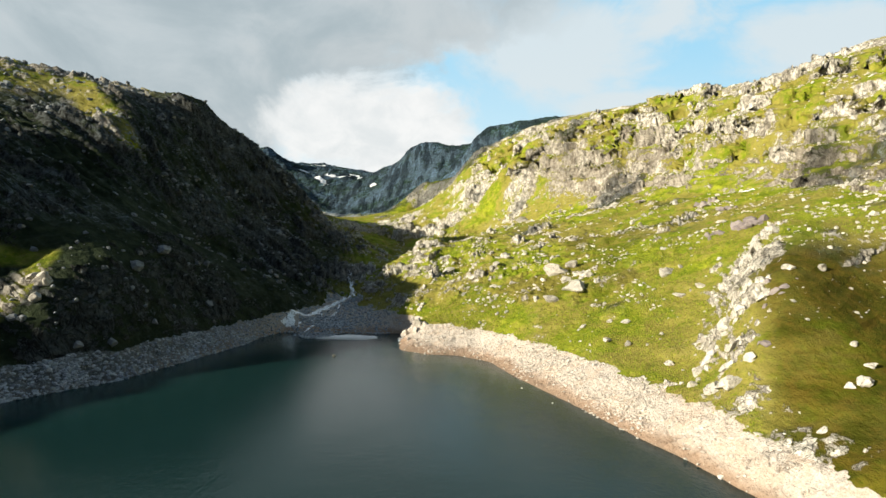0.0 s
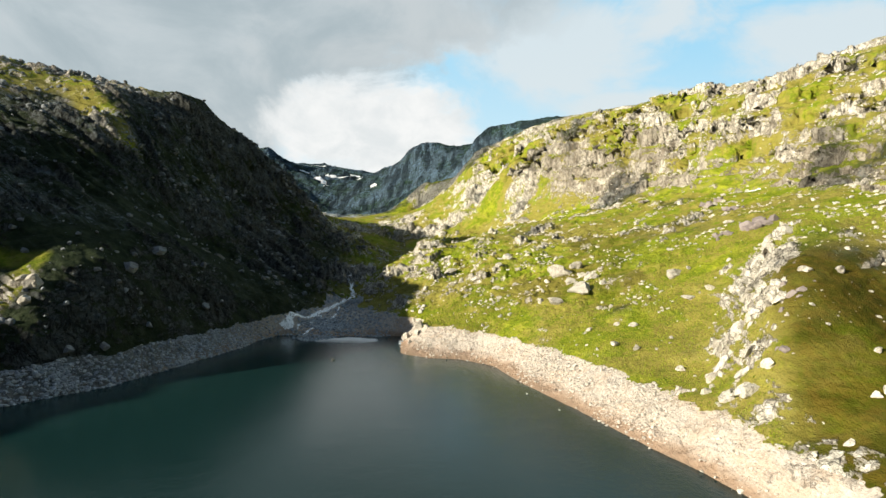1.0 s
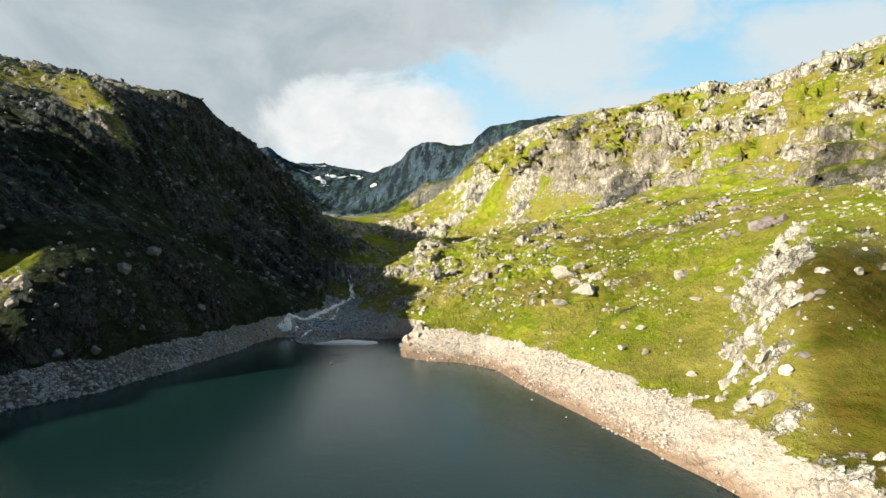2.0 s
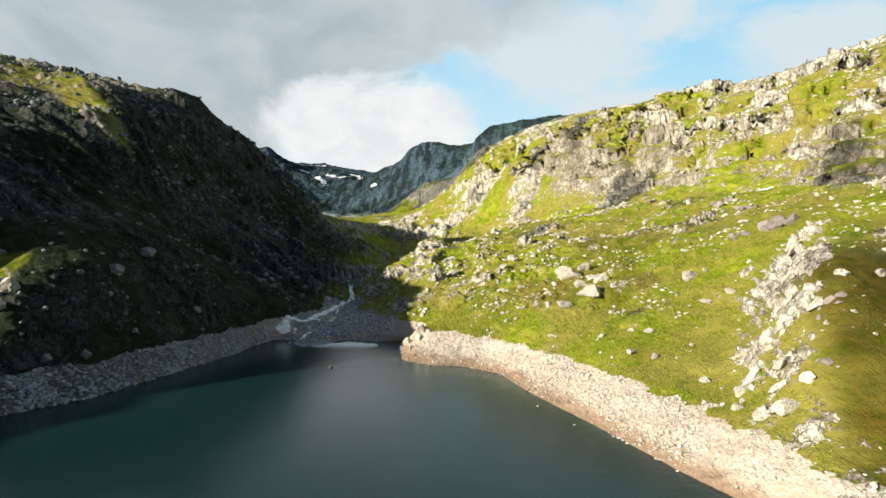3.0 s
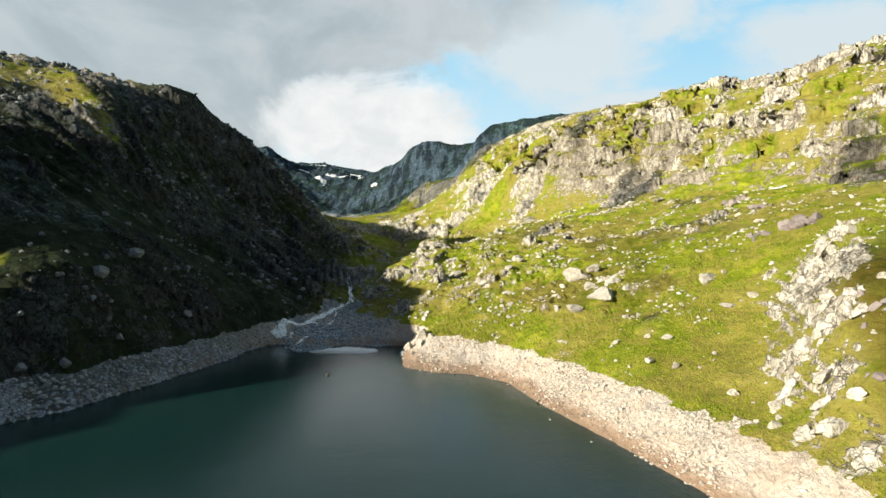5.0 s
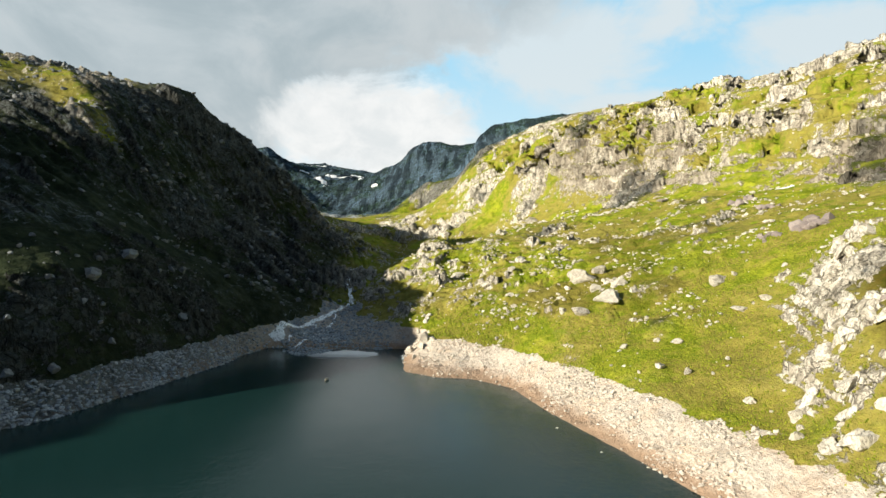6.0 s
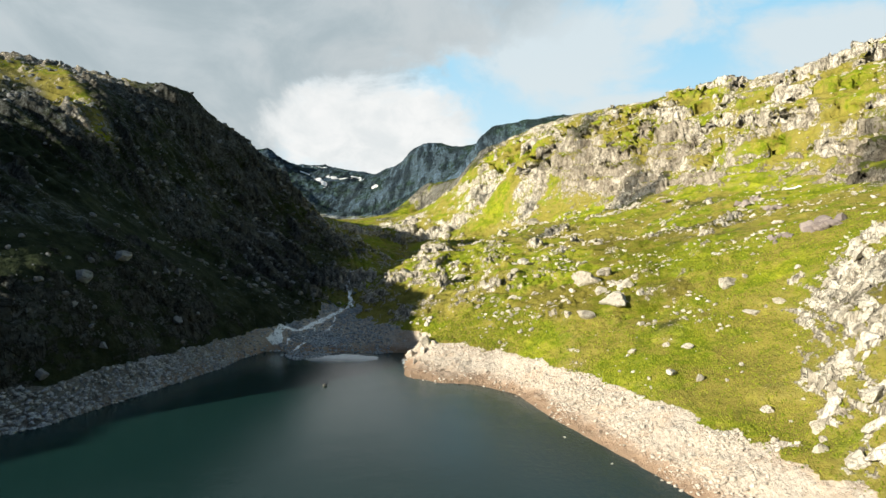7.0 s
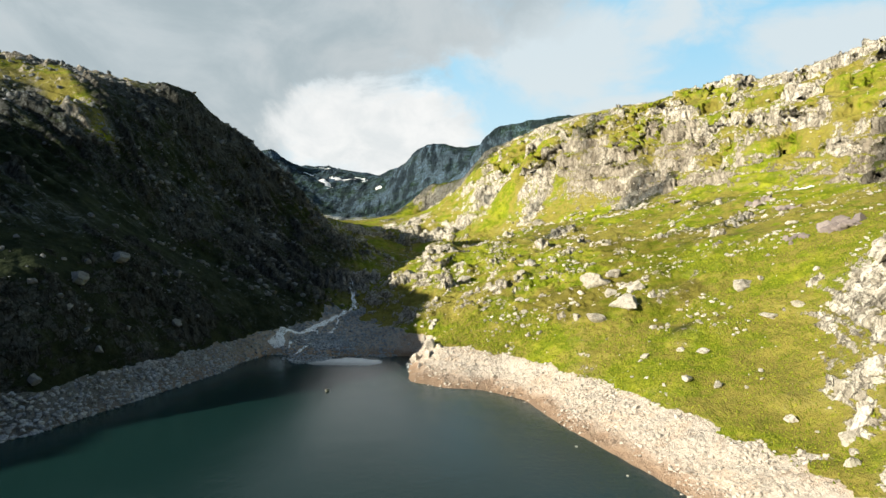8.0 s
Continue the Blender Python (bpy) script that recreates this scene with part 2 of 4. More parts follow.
# ---- the shape of the land ----
SHORE = [(-420, -420), (-330, -200), (-300, 0), (-262, 120), (-225, 220), (-204, 265), (-190, 288), (-176, 312), (-168, 350), (-160, 390), (-152, 430),
         (-150, 470), (-143, 496), (-126, 484), (-113, 467), (-103, 474), (-91, 497), (-72, 497), (-56, 496), (-41, 500), (-37, 450), (-34, 417), (-12, 401), (8, 397), (27, 378), (39, 333),
         (53, 293), (63, 264), (75, 226), (84, 202), (92, 172), (102, 110), (120, 0), (150, -200), (120, -420)]
LINES = {
    "bank_west": [(-320, -60, 14), (-250, 200, 14), (-218, 275, 13), (-198, 300, 12), (-186, 330, 12), (-178, 370, 13), (-168, 440, 14), (-154, 505, 15)],
    "bank_head": [(-146, 548, 16), (-128, 588, 15), (-104, 606, 13), (-80, 574, 11.5), (-60, 545, 13), (-40, 508, 14)],
    "bank_east": [(-22, 470, 15), (3, 456, 15), (24, 437, 15), (41, 402, 15), (56, 375, 14), (66, 345, 13), (80, 300, 15), (90, 265, 14), (97, 230, 14), (101, 188, 14), (106, 151, 14), (120, 80, 14), (150, 0, 14)],
    "lakebed": [(-120, -100, -25), (-100, 100, -28), (-90, 250, -22), (-80, 380, -12), (-60, 440, -5), (40, 150, -16), (40, -100, -20)],
    "delta": [(-113, 484, 1.2), (-100, 503, 2.5), (-75, 512, 3), (-57, 508, 3)],
    "shelf": [(-24, 432, 3), (0, 417, 4), (18, 408, 4)],
    "west_foot": [(-250, 262, 16), (-205, 358, 58), (-214, 435, 76), (-190, 520, 52), (-150, 640, 40), (-209, 610, 52), (-141, 740, 51)],
    # first two points lie out of view, raised to cast the valley's shade
    "west_face": [(-310, 345, 108), (-352, 330, 128), (-253, 385, 86), (-262, 470, 100), (-255, 616, 66), (-319, 630, 152), (-306, 782, 152), (-259, 815, 118), (-264, 878, 163)],
    "west_cliff": [(-203, 318, 32), (-196, 338, 36), (-188, 378, 36), (-179, 442, 34), (-166, 508, 32), (-150, 545, 30)],
    "west_hump": [(-262, 340, 64), (-222, 350, 66), (-219, 335, 58), (-215, 318, 47), (-211, 302, 32), (-207, 288, 17), (-240, 318, 46), (-238, 300, 30), (-232, 285, 17)],
    # unseen ground, shaped to let sun reach the hump and shade behind it
    "west_sun_gap": [(-300, 290, 57), (-330, 262, 70), (-415, 215, 94), (-312, 312, 96)],
    # first two points lie out of view, set to place the shadow's edge
    "west_brow": [(-470, 330, 200), (-430, 500, 166), (-417, 775, 272)],
    "west_ridge": [(-625, 800, 328), (-585, 800, 321), (-517, 770, 294), (-481, 760, 291), (-449, 770, 281), (-419, 785, 276), (-357, 800, 275), (-342, 830, 267), (-324, 860, 246), (-302, 870, 226), (-283, 890, 207), (-261, 905, 188), (-238, 920, 159), (-218, 930, 124), (-178, 940, 100), (-131, 930, 80)],
    "west_meadow": [(-358, 628, 199), (-404, 650, 211), (-386, 650, 216), (-368, 652, 214), (-458, 690, 246), (-431, 690, 249), (-404, 692, 247), (-495, 728, 272), (-471, 730, 277), (-446, 730, 276)],
    # unseen land added on the left, its height set by the shade it casts
    "west_unseen_ridge": [(-480, 0, 110), (-520, 200, 150), (-600, 400, 230), (-700, 600, 280), (-900, 900, 400)],
    "west_back": [(-800, 1250, 380), (-600, 1500, 290), (-560, 1700, 230), (-480, 1900, 185)],
    "stream": [(-118, 515, 3), (-116, 560, 8), (-106, 626, 17), (-104, 660, 23), (-118, 705, 32), (-108, 760, 42), (-95, 850, 52), (-100, 1000, 61), (-93, 1150, 66), (-78, 1300, 79), (-110, 1400, 96)],
    "valley": [(-196, 1300, 108), (-242, 1600, 134), (-174, 1700, 143), (-311, 2200, 201), (-350, 1250, 130)],
    "hollow": [(5, 1200, 95), (77, 1230, 109), (-48, 1400, 104), (-8, 1500, 133), (62, 1450, 160), (-94, 1900, 158), (-147, 2000, 195)],
    "hummock": [(-82, 690, 44), (-64, 700, 54), (-29, 740, 78), (3, 700, 73), (47, 760, 86), (73, 900, 105), (123, 950, 117)],
    "hummock_face": [(-72, 640, 32), (-58, 600, 27), (-6, 635, 48), (35, 597, 65), (60, 580, 62), (25, 603, 50), (-36, 520, 20)],
    "east_slope": [(86, 327, 23), (92, 317, 20), (80, 430, 41), (91, 457, 47), (152, 411, 58), (196, 449, 85), (223, 428, 93), (156, 540, 76), (134, 630, 82), (124, 717, 89), (214, 616, 100)],
    "east_terrace": [(260, 520, 108), (291, 677, 133), (288, 645, 127), (345, 670, 146), (249, 784, 131), (198, 810, 122), (150, 1137, 135), (330, 520, 125)],
    "cliff_base": [(93, 1300, 157), (169, 1180, 196), (274, 1040, 193), (317, 930, 201), (337, 790, 182), (351, 725, 160), (365, 630, 152), (372, 550, 140), (385, 440, 128)],
    "cliff_top": [(94, 1330, 217), (179, 1210, 270), (274, 1080, 263), (336, 960, 243), (350, 815, 218), (371, 750, 190), (380, 650, 177), (386, 570, 160), (400, 440, 148)],
    "east_crag": [(450, 560, 205), (425, 640, 217), (408, 670, 226), (400, 738, 252), (400, 850, 262), (407, 1369, 335)],
    "east_ridge": [(332, 1700, 463), (378, 1620, 452), (437, 1500, 436), (515, 1400, 426), (559, 1180, 393), (573, 1060, 381), (592, 960, 380), (635, 860, 387), (700, 600, 364), (680, 300, 274), (500, 0, 174)],
    "east_end": [(96, 2100, 484), (143, 2050, 498), (249, 1950, 494), (325, 1850, 484)],
    "nose": [(-179, 1950, 216), (-165, 1945, 230), (-152, 1940, 242), (-138, 1935, 252), (-126, 1930, 260), (-112, 1925, 267), (-100, 1920, 273), (-87, 1914, 278), (-75, 1910, 283), (-62, 1905, 287), (-52, 1900, 290), (-38, 1892, 294), (-25, 1885, 297), (-12, 1876, 301), (0, 1868, 304), (14, 1860, 307), (28, 1850, 311), (50, 1800, 336), (70, 1750, 362)],
    "nose_back": [(-190, 2060, 186), (-140, 2040, 205), (-50, 2010, 225), (40, 1970, 245), (95, 1880, 330)],
    "head_slope": [(44, 1500, 228), (76, 1550, 282), (-29, 1600, 205), (0, 1720, 245), (-140, 1860, 190), (-105, 1840, 205), (-60, 1820, 222), (-20, 1790, 244)],
    "east_back": [(800, 1300, 380), (700, 2000, 480), (1200, 900, 420)],
    "far_ridge": [(-1500, 3200, 640), (-1033, 3300, 628), (-915, 3400, 586), (-856, 3500, 568), (-758, 3600, 580), (-635, 3700, 564), (-419, 3700, 552), (-292, 3100, 525), (-212, 2900, 553), (-145, 2850, 567), (-21, 2850, 582), (97, 2900, 601), (400, 2900, 620)],
    "far_foot": [(-900, 2700, 380), (-672, 2700, 279), (-514, 2700, 255), (-281, 2500, 243), (-126, 2300, 298), (7, 2250, 327)],
    "far_brow": [(-850, 3150, 470), (-500, 3250, 440), (-300, 2900, 420)],
    "knoll_top": [(184, 335, 88), (204, 330, 91), (203, 300, 84), (215, 270, 78), (230, 220, 70)],
    "knoll_edge": [(182, 335, 88), (164, 300, 73), (147, 262, 64), (137, 243, 53), (126, 217, 41)],
    "knoll_foot": [(172, 368, 62), (152, 328, 45), (132, 300, 33), (119, 276, 23), (106, 251, 16), (103, 225, 15), (106, 190, 16), (112, 160, 17), (125, 165, 23), (122, 195, 27)],
    "knoll_side": [(167, 225, 44), (172, 250, 55), (150, 200, 35), (200, 250, 56), (190, 170, 36)],
    "rim": [(-1500, 0, 300), (-800, -900, 200), (0, -900, 60), (700, -700, 200), (1300, 0, 300), (-3500, 3500, 600), (3500, 3500, 600), (0, 4700, 500), (-3500, -3000, 300), (3500, -3000, 300)],
}


def along(line, step):
    """Points along a line of corners, some metres apart."""
    pts = np.array(line, float)
    out = [pts[:1]]
    for a, b in zip(pts[:-1], pts[1:]):
        n = max(1, int(np.linalg.norm(b[:2] - a[:2]) / step))
        out.append(a + (b - a) * (np.arange(1, n + 1) / n)[:, None])
    return np.concatenate(out)


LOOSE = ("lakebed", "delta", "shelf", "west_foot", "west_hump", "west_cliff", "west_sun_gap", "west_face", "west_brow", "west_unseen_ridge", "west_meadow", "head_slope", "west_back", "hollow", "hummock_face", "east_slope", "east_terrace", "east_crag", "east_back", "far_brow", "knoll_side", "rim", "valley")


def guide_points():
    shore = along([(x, y, 0) for x, y in SHORE], 12)
    parts = [shore]
    for name, line in LINES.items():
        far = np.hypot(*np.array(line, float)[:, :2].T).mean()
        parts.append(np.array(line, float) if name in LOOSE else along(line, max(14, far * 0.035)))
    pts = np.concatenate(parts)
    keep = []
    for p in pts:
        if all((p[0] - q[0]) ** 2 + (p[1] - q[1]) ** 2 > 16 for q in keep):
            keep.append(p)
    return np.array(keep)


def spread(centres, where):
    return np.sqrt(((where[:, None, :] - centres[None]) ** 2).sum(-1) + 9.0)


def base_heights(where):
    """The smooth lie of the land between shore, bank, foot, brow and ridge lines."""
    pts = guide_points()
    n = len(pts)
    a = np.zeros((n + 1, n + 1))
    a[:n, :n] = spread(pts[:, :2], pts[:, :2])
    a[:n, n] = a[n, :n] = 1
    w = np.linalg.solve(a, np.append(pts[:, 2], 0))
    out = np.empty(len(where))
    for i in range(0, len(where), 20000):
        out[i:i + 20000] = spread(pts[:, :2], where[i:i + 20000]) @ w[:n] + w[n]
    return out


PERM = np.random.RandomState(7).permutation(256)
PERM = np.concatenate([PERM, PERM, PERM])
GRADS = np.random.RandomState(8).normal(size=(256, 3))
GX, GY, GZ = (GRADS / np.linalg.norm(GRADS, axis=1)[:, None]).astype(np.float32).T.copy()


def perlin(p):
    """Gradient noise, about -0.6 to 0.6, at the rows of p."""
    i = np.floor(p).astype(np.int32)
    f = (p - i).astype(np.float32)
    i &= 255
    s = f * f * f * (f * (f * 6 - 15) + 10)
    x, y, z = f.T
    total = np.zeros(len(p), np.float32)
    for dx in (0, 1):
        px = PERM[i[:, 0] + dx] + i[:, 1]
        for dy in (0, 1):
            py = PERM[px + dy] + i[:, 2]
            w = np.abs(1 - dx - s[:, 0]) * np.abs(1 - dy - s[:, 1])
            for dz in (0, 1):
                g = PERM[py + dz]
                total += w * np.abs(1 - dz - s[:, 2]) * ((x - dx) * GX[g] + (y - dy) * GY[g] + (z - dz) * GZ[g])
    return total


def fractal(p, size, octaves, rough=0.5, ridged=False):
    """Noise whose largest swells are size metres long."""
    total, amp, q = np.zeros(len(p)), 1.0, np.asarray(p, float) / size
    for o in range(octaves):
        n = perlin(q + 17.3 * o)
        total += amp * ((0.5 - np.abs(n) * 2) if ridged else n)
        q, amp = q * 2.03, amp * rough
    return total


def blocks(p, seed=0):
    """Jointed rock: for each row of p, in cells, a block's own number from -1 to 1 and how far in from its joint the place lies."""
    base = np.floor(p).astype(np.int32)
    f = (p - base).astype(np.float32)
    first = np.full(len(p), 9.0, np.float32)
    second = first.copy()
    own = np.zeros(len(p), np.float32)
    for dx in (-1, 0, 1):
        for dy in (-1, 0, 1):
            for dz in (-1, 0, 1):
                c = (base + (dx, dy, dz) + seed) & 255
                g = PERM[PERM[PERM[c[:, 0]] + c[:, 1]] + c[:, 2]]
                d = (dx + 0.5 + 0.45 * GX[g] - f[:, 0]) ** 2 + (dy + 0.5 + 0.45 * GY[g] - f[:, 1]) ** 2 + (dz + 0.5 + 0.45 * GZ[g] - f[:, 2]) ** 2
                near = d < first
                second = np.where(near, first, np.minimum(second, d))
                own = np.where(near, (g * 0.6180340) % 1.0 * 2 - 1, own)
                first = np.where(near, d, first)
    return own, np.sqrt(second) - np.sqrt(first)


def smooth(x, lo, hi):
    t = np.clip((x - lo) / (hi - lo), 0, 1)
    return t * t * (3 - 2 * t)


# the sheet: rings and spokes about a point over the lake, fine where the land is seen
HUB = (-5.0, 40.0)
ANGLES = np.concatenate([np.linspace(-180, -52, 50)[:-1], np.linspace(-52, 54, 1020), np.linspace(54, 180, 50)[1:]])
NR, NA = 720, len(ANGLES)
TURN = np.radians(ANGLES)[None]


def first_survey():
    """Heights along every other spoke, and from them rings that crowd where the land is steep."""
    rough = np.geomspace(6, 4800, 440)
    spokes = ANGLES[::2]
    a = np.radians(spokes)[None]
    r = rough[:, None]
    plan = np.stack([HUB[0] + r * np.sin(a), HUB[1] + r * np.cos(a)], -1).reshape(-1, 2)
    h = base_heights(plan).reshape(len(rough), len(spokes))
    h = np.stack([np.interp(ANGLES, spokes, row) for row in h])
    rise = np.abs(np.gradient(h, axis=0) / np.gradient(rough)[:, None])
    want = (1 + 7 * np.minimum(rise, 1.4)) * np.where(h < -1.5, 0.12, 1.0)
    want *= np.where(rough > 1900, 0.45, 1.0)[:, None] * np.where(rough < 120, 0.15, 1.0)[:, None]
    kernel = np.hanning(41) / np.hanning(41).sum()
    want = np.stack([np.convolve(np.pad(row, 20, "edge"), kernel, "valid") for row in want])
    kernel = np.hanning(15) / np.hanning(15).sum()
    want = np.stack([np.convolve(np.pad(c, 7, "edge"), kernel, "valid") for c in want.T]).T
    steps = np.cumsum(want, axis=0)
    steps = (steps - steps[0]) / (steps[-1] - steps[0])
    rings, base = np.empty((NR, NA)), np.empty((NR, NA))
    for j in range(NA):
        rings[:, j] = np.exp(np.interp(np.linspace(0, 1, NR), steps[:, j], np.log(rough)))
        base[:, j] = np.interp(rings[:, j], rough, h[:, j])
    return rings, base


RADIUS, BASE = first_survey()
PLAN = np.stack([HUB[0] + RADIUS * np.sin(TURN), HUB[1] + RADIUS * np.cos(TURN)], -1).reshape(-1, 2)


def grades(h):
    """Rise over run towards x and towards y."""
    x, y = PLAN[:, 0].reshape(NR, NA), PLAN[:, 1].reshape(NR, NA)
    hi, hj = np.gradient(h, axis=0), np.gradient(h, axis=1)
    xi, xj, yi, yj = np.gradient(x, axis=0), np.gradient(x, axis=1), np.gradient(y, axis=0), np.gradient(y, axis=1)
    det = xi * yj - xj * yi
    det = np.where(np.abs(det) < 1e-6, 1e-6, det)
    return (hi * yj - hj * yi) / det, (hj * xi - hi * xj) / det


def slope_of(h):
    return np.hypot(*grades(h))


def near_line(x, y, line, width):
    """1 on a line of the plan, falling to 0 at some width from it."""
    best = np.full(len(x), 1e9)
    for (ax, ay), (bx, by) in zip(line[:-1], line[1:]):
        dx, dy = bx - ax, by - ay
        t = np.clip(((x - ax) * dx + (y - ay) * dy) / (dx * dx + dy * dy), 0, 1)
        best = np.minimum(best, (x - ax - t * dx) ** 2 + (y - ay - t * dy) ** 2)
    return 1 - smooth(np.sqrt(best), 0.3 * width, width)


KNOLL_ROCK = [(182, 340), (161, 308), (144, 280), (130, 264), (117, 247), (110, 232)]
KNOLL_RIB = [(110, 232), (107, 210), (107, 185), (111, 160)]
KNOLL_SLAB = [(158, 272), (146, 257), (134, 240), (122, 224)]
CREST = [p[:2] for p in LINES["east_ridge"]]
GRAVEL = [(-70, 530), (-100, 540), (-114, 570), (-108, 612)]
SPUR = [(-222, 350), (-216, 318), (-211, 300), (-232, 305)]
SCREE = [(-230, 1350), (-240, 1600), (-170, 1720), (-120, 1560), (-60, 1480), (-30, 1400), (20, 1320)]
NOSE = [p[:2] for p in LINES["nose"]]
HEATHER = [(70, 500), (104, 440), (125, 520), (160, 620)]
MEADOW = [(-352, 622), (-386, 650), (-431, 690), (-471, 730)]
CLIFF_FOOT = [p[:2] for p in LINES["cliff_base"]]


def relief():
    h = BASE.ravel().copy()
    x, y = PLAN.T
    p = np.column_stack([x, y, h * 0.8])
    dist = np.hypot(x, y)
    steep = slope_of(BASE).ravel()
    inland = smooth(h, 6, 26)
    side = x + 90 + 0.10 * (y - 600)
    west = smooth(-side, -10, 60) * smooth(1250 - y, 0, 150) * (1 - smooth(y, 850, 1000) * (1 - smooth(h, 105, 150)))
    far = smooth(dist, 1700, 2300) * (1 - near_line(x, y, NOSE, 170))
    size = np.clip(dist / 450, 0.55, 3.0)
    warp = np.column_stack([fractal(p + 91, 60, 3), fractal(p + 37, 60, 3), np.zeros(len(p))]) * 25
    q = p + warp
    crag = fractal(q * (1, 1, 0.9), 60, 7, 0.55, ridged=True)
    knob = fractal(p, 38, 7, 0.56)
    lay = np.column_stack([(-0.45 * x + 0.89 * y) * 0.3, 0.89 * x + 0.45 * y, h * 1.3]) + warp * (0.3, 0.5, 0)
    patch = fractal(q + 300, 130, 6, 0.62)
    # where bare rock shows: steep ground, the upper hill, outcrops and knobs
    east = 1 - west
    upper = smooth(h - 150 + 0.10 * (900 - y), 0, 70) * east * (x > 60)
    ribs = fractal(lay, 34, 6, 0.56, ridged=True)
    crag = crag + upper * (ribs - crag)
    high = west * smooth(h, 80, 140) * (1 - smooth(h, 215, 265))
    chutes = fractal(np.column_stack([x * 0.14, y + 0.25 * x, h * 0.10]) + warp * (0.1, 0.7, 0), 46, 6, 0.58, ridged=True)
    crag = crag + high * (chutes - crag)
    hum = smooth(150 - np.abs(y - 640), 0, 60) * smooth(130 - x, 0, 60) * east
    knoll = np.maximum(near_line(x, y, KNOLL_ROCK, 20), 0.35 * near_line(x, y, KNOLL_SLAB, 11))
    knoll = np.maximum(knoll, 0.8 * near_line(x, y, KNOLL_RIB, 11)) * (dist < 420)
    knoll = knoll * np.clip(0.55 + 3.2 * fractal(p + 640, 22, 5, 0.6), 0.0, 1.3)
    spur = near_line(x, y, SPUR, 20)
    cliff = near_line(x, y, CLIFF_FOOT, 42) * smooth(x, 150, 240)
    far_top = smooth(dist, 1700, 2100)
    scree = near_line(x, y, SCREE, 80)
    top = near_line(x, y, CREST, 200) * east
    head = smooth(y - 0.4 * x, 930, 1050) * smooth(x, -150, -60) * smooth(2050 - y, 0, 100) * east
    rocky = 0.13 + 0.18 * upper + 0.48 * top + 0.24 * hum + 0.07 * smooth(steep, 0.55, 1.2) * east + 0.36 * knoll + 0.02 * spur + 0.16 * cliff + 0.07 * head + 0.42 * scree + (0.08 - 0.25 * near_line(x, y, MEADOW, 24) + 0.16 * smooth(h, 190, 225) + 0.27 * smooth(y, 540, 680) * smooth(130 - h, 0, 40)) * west + 0.45 * far_top
    # the knoll's brown side, with its shade put into the same tone
    tawny_shade = smooth(x - 0.45 * y - 15, 0, 13) * smooth(360 - dist, 0, 40)
    buttress = smooth(240 - x, 0, 80) * smooth(x, 40, 90) * smooth(y, 1040, 1140) * smooth(1420 - y, 0, 80)
    rocky = rocky - 0.20 * buttress
    rocky = rocky - 0.17 * tawny_shade * (1 - np.clip(knoll, 0, 1))
    rocky = rocky + (0.62 + 0.22 * upper + 0.35 * head) * patch + 0.45 * knob + 0.10 * crag
    rocky = np.where(upper > 0.3, np.minimum(rocky, 0.48 + 0.25 * top), rocky)
    rocky = rocky + upper * (1 - 0.7 * top) * 0.8 * fractal(np.column_stack([x * 0.3, y * 0.3, h * 1.1]) + warp * 0.4 + 77, 34, 4, 0.55)
    rock = smooth(rocky, 0.2, 0.8)
    amp = inland * size * (1 - 0.5 * west * smooth(h, 200, 245)) * (1 - 0.65 * near_line(x, y, CREST, 130)) * (2.8 + 2.2 * rock + 1.4 * west + 3.4 * hum)
    far_off = smooth(dist, 1450, 1900)
    h = h + amp * (1 - 0.8 * far_off) * (0.45 * crag + 0.5 * upper * crag + (0.95 - 0.5 * upper) * knob) + 9.0 * high * chutes
    # turf hummocks and rock knobs over the lower slope
    lumpy = smooth(190 - np.abs(y - 570), 0, 70) * smooth(230 - x, 0, 70) * smooth(h, 17, 32) * east
    k = lumpy > 0.01
    lump = fractal(p[k] * (1, 1, 0.4) + 810, 30, 5, 0.58)
    h[k] += lumpy[k] * (6.5 * np.maximum(lump, -0.12) + 1.2 * fractal(p[k] + 860, 9, 3, 0.55))
    rocky[k] += lumpy[k] * (0.5 * np.maximum(lump, 0) + 0.45 * fractal(p[k] + 830, 20, 5, 0.62))
    k = far > 0
    h[k] += far[k] * (34 * fractal(q[k] * (1, 1, 0.3) + 11, 300, 6, 0.52, ridged=True) - 8)
    # ledges: rock breaks off in steps, grass lies on the treads
    ledge = np.clip(0.26 + 0.9 * rock + 0.4 * upper - 0.15 * west, 0, 1) * inland * (1 - 0.8 * far_off) * (1 - 0.65 * knoll) * (1 - 0.6 * near_line(x, y, CREST, 130))
    for tread, share, shift in ((24.0, 0.5, 250), (11.0, 0.55, 50), (4.5, 0.5, 150)):
        if tread > 20:
            share = share * upper * smooth(1700 - dist, 0, 200)
        tread = tread * size ** (0.5 if tread > 20 else 1.0)
        s = (h + 0.9 * tread * fractal(q + shift, 80, 4, 0.6) + (0.75 * west - 0.16 * east) * x) / tread
        h = h + ledge * share * tread * ((np.floor(s) + smooth(s - np.floor(s), 0.32, 0.68)) - s)
    fine = slope_of(h.reshape(NR, NA)).ravel()
    rocky = rocky + inland * np.clip(0.32 * (fine - 1.0 - 0.15 * upper), -0.30 - 0.12 * upper, 0.24 - 0.10 * upper)
    rock = smooth(rocky, 0.2, 0.8)
    # the bank: blocks and rubble
    k = (dist < 700) & (h < 30) & (h > -3)
    bank = smooth(h[k], -0.8, 2.5) * (1 - smooth(h[k], 13, 18)) * smooth(620 - dist[k], 0, 60)
    h[k] += bank * (1.6 * fractal(p[k] * (1, 1, 1.25), 9, 6, 0.64) + 0.7 * fractal(p[k] + 3, 35, 2))
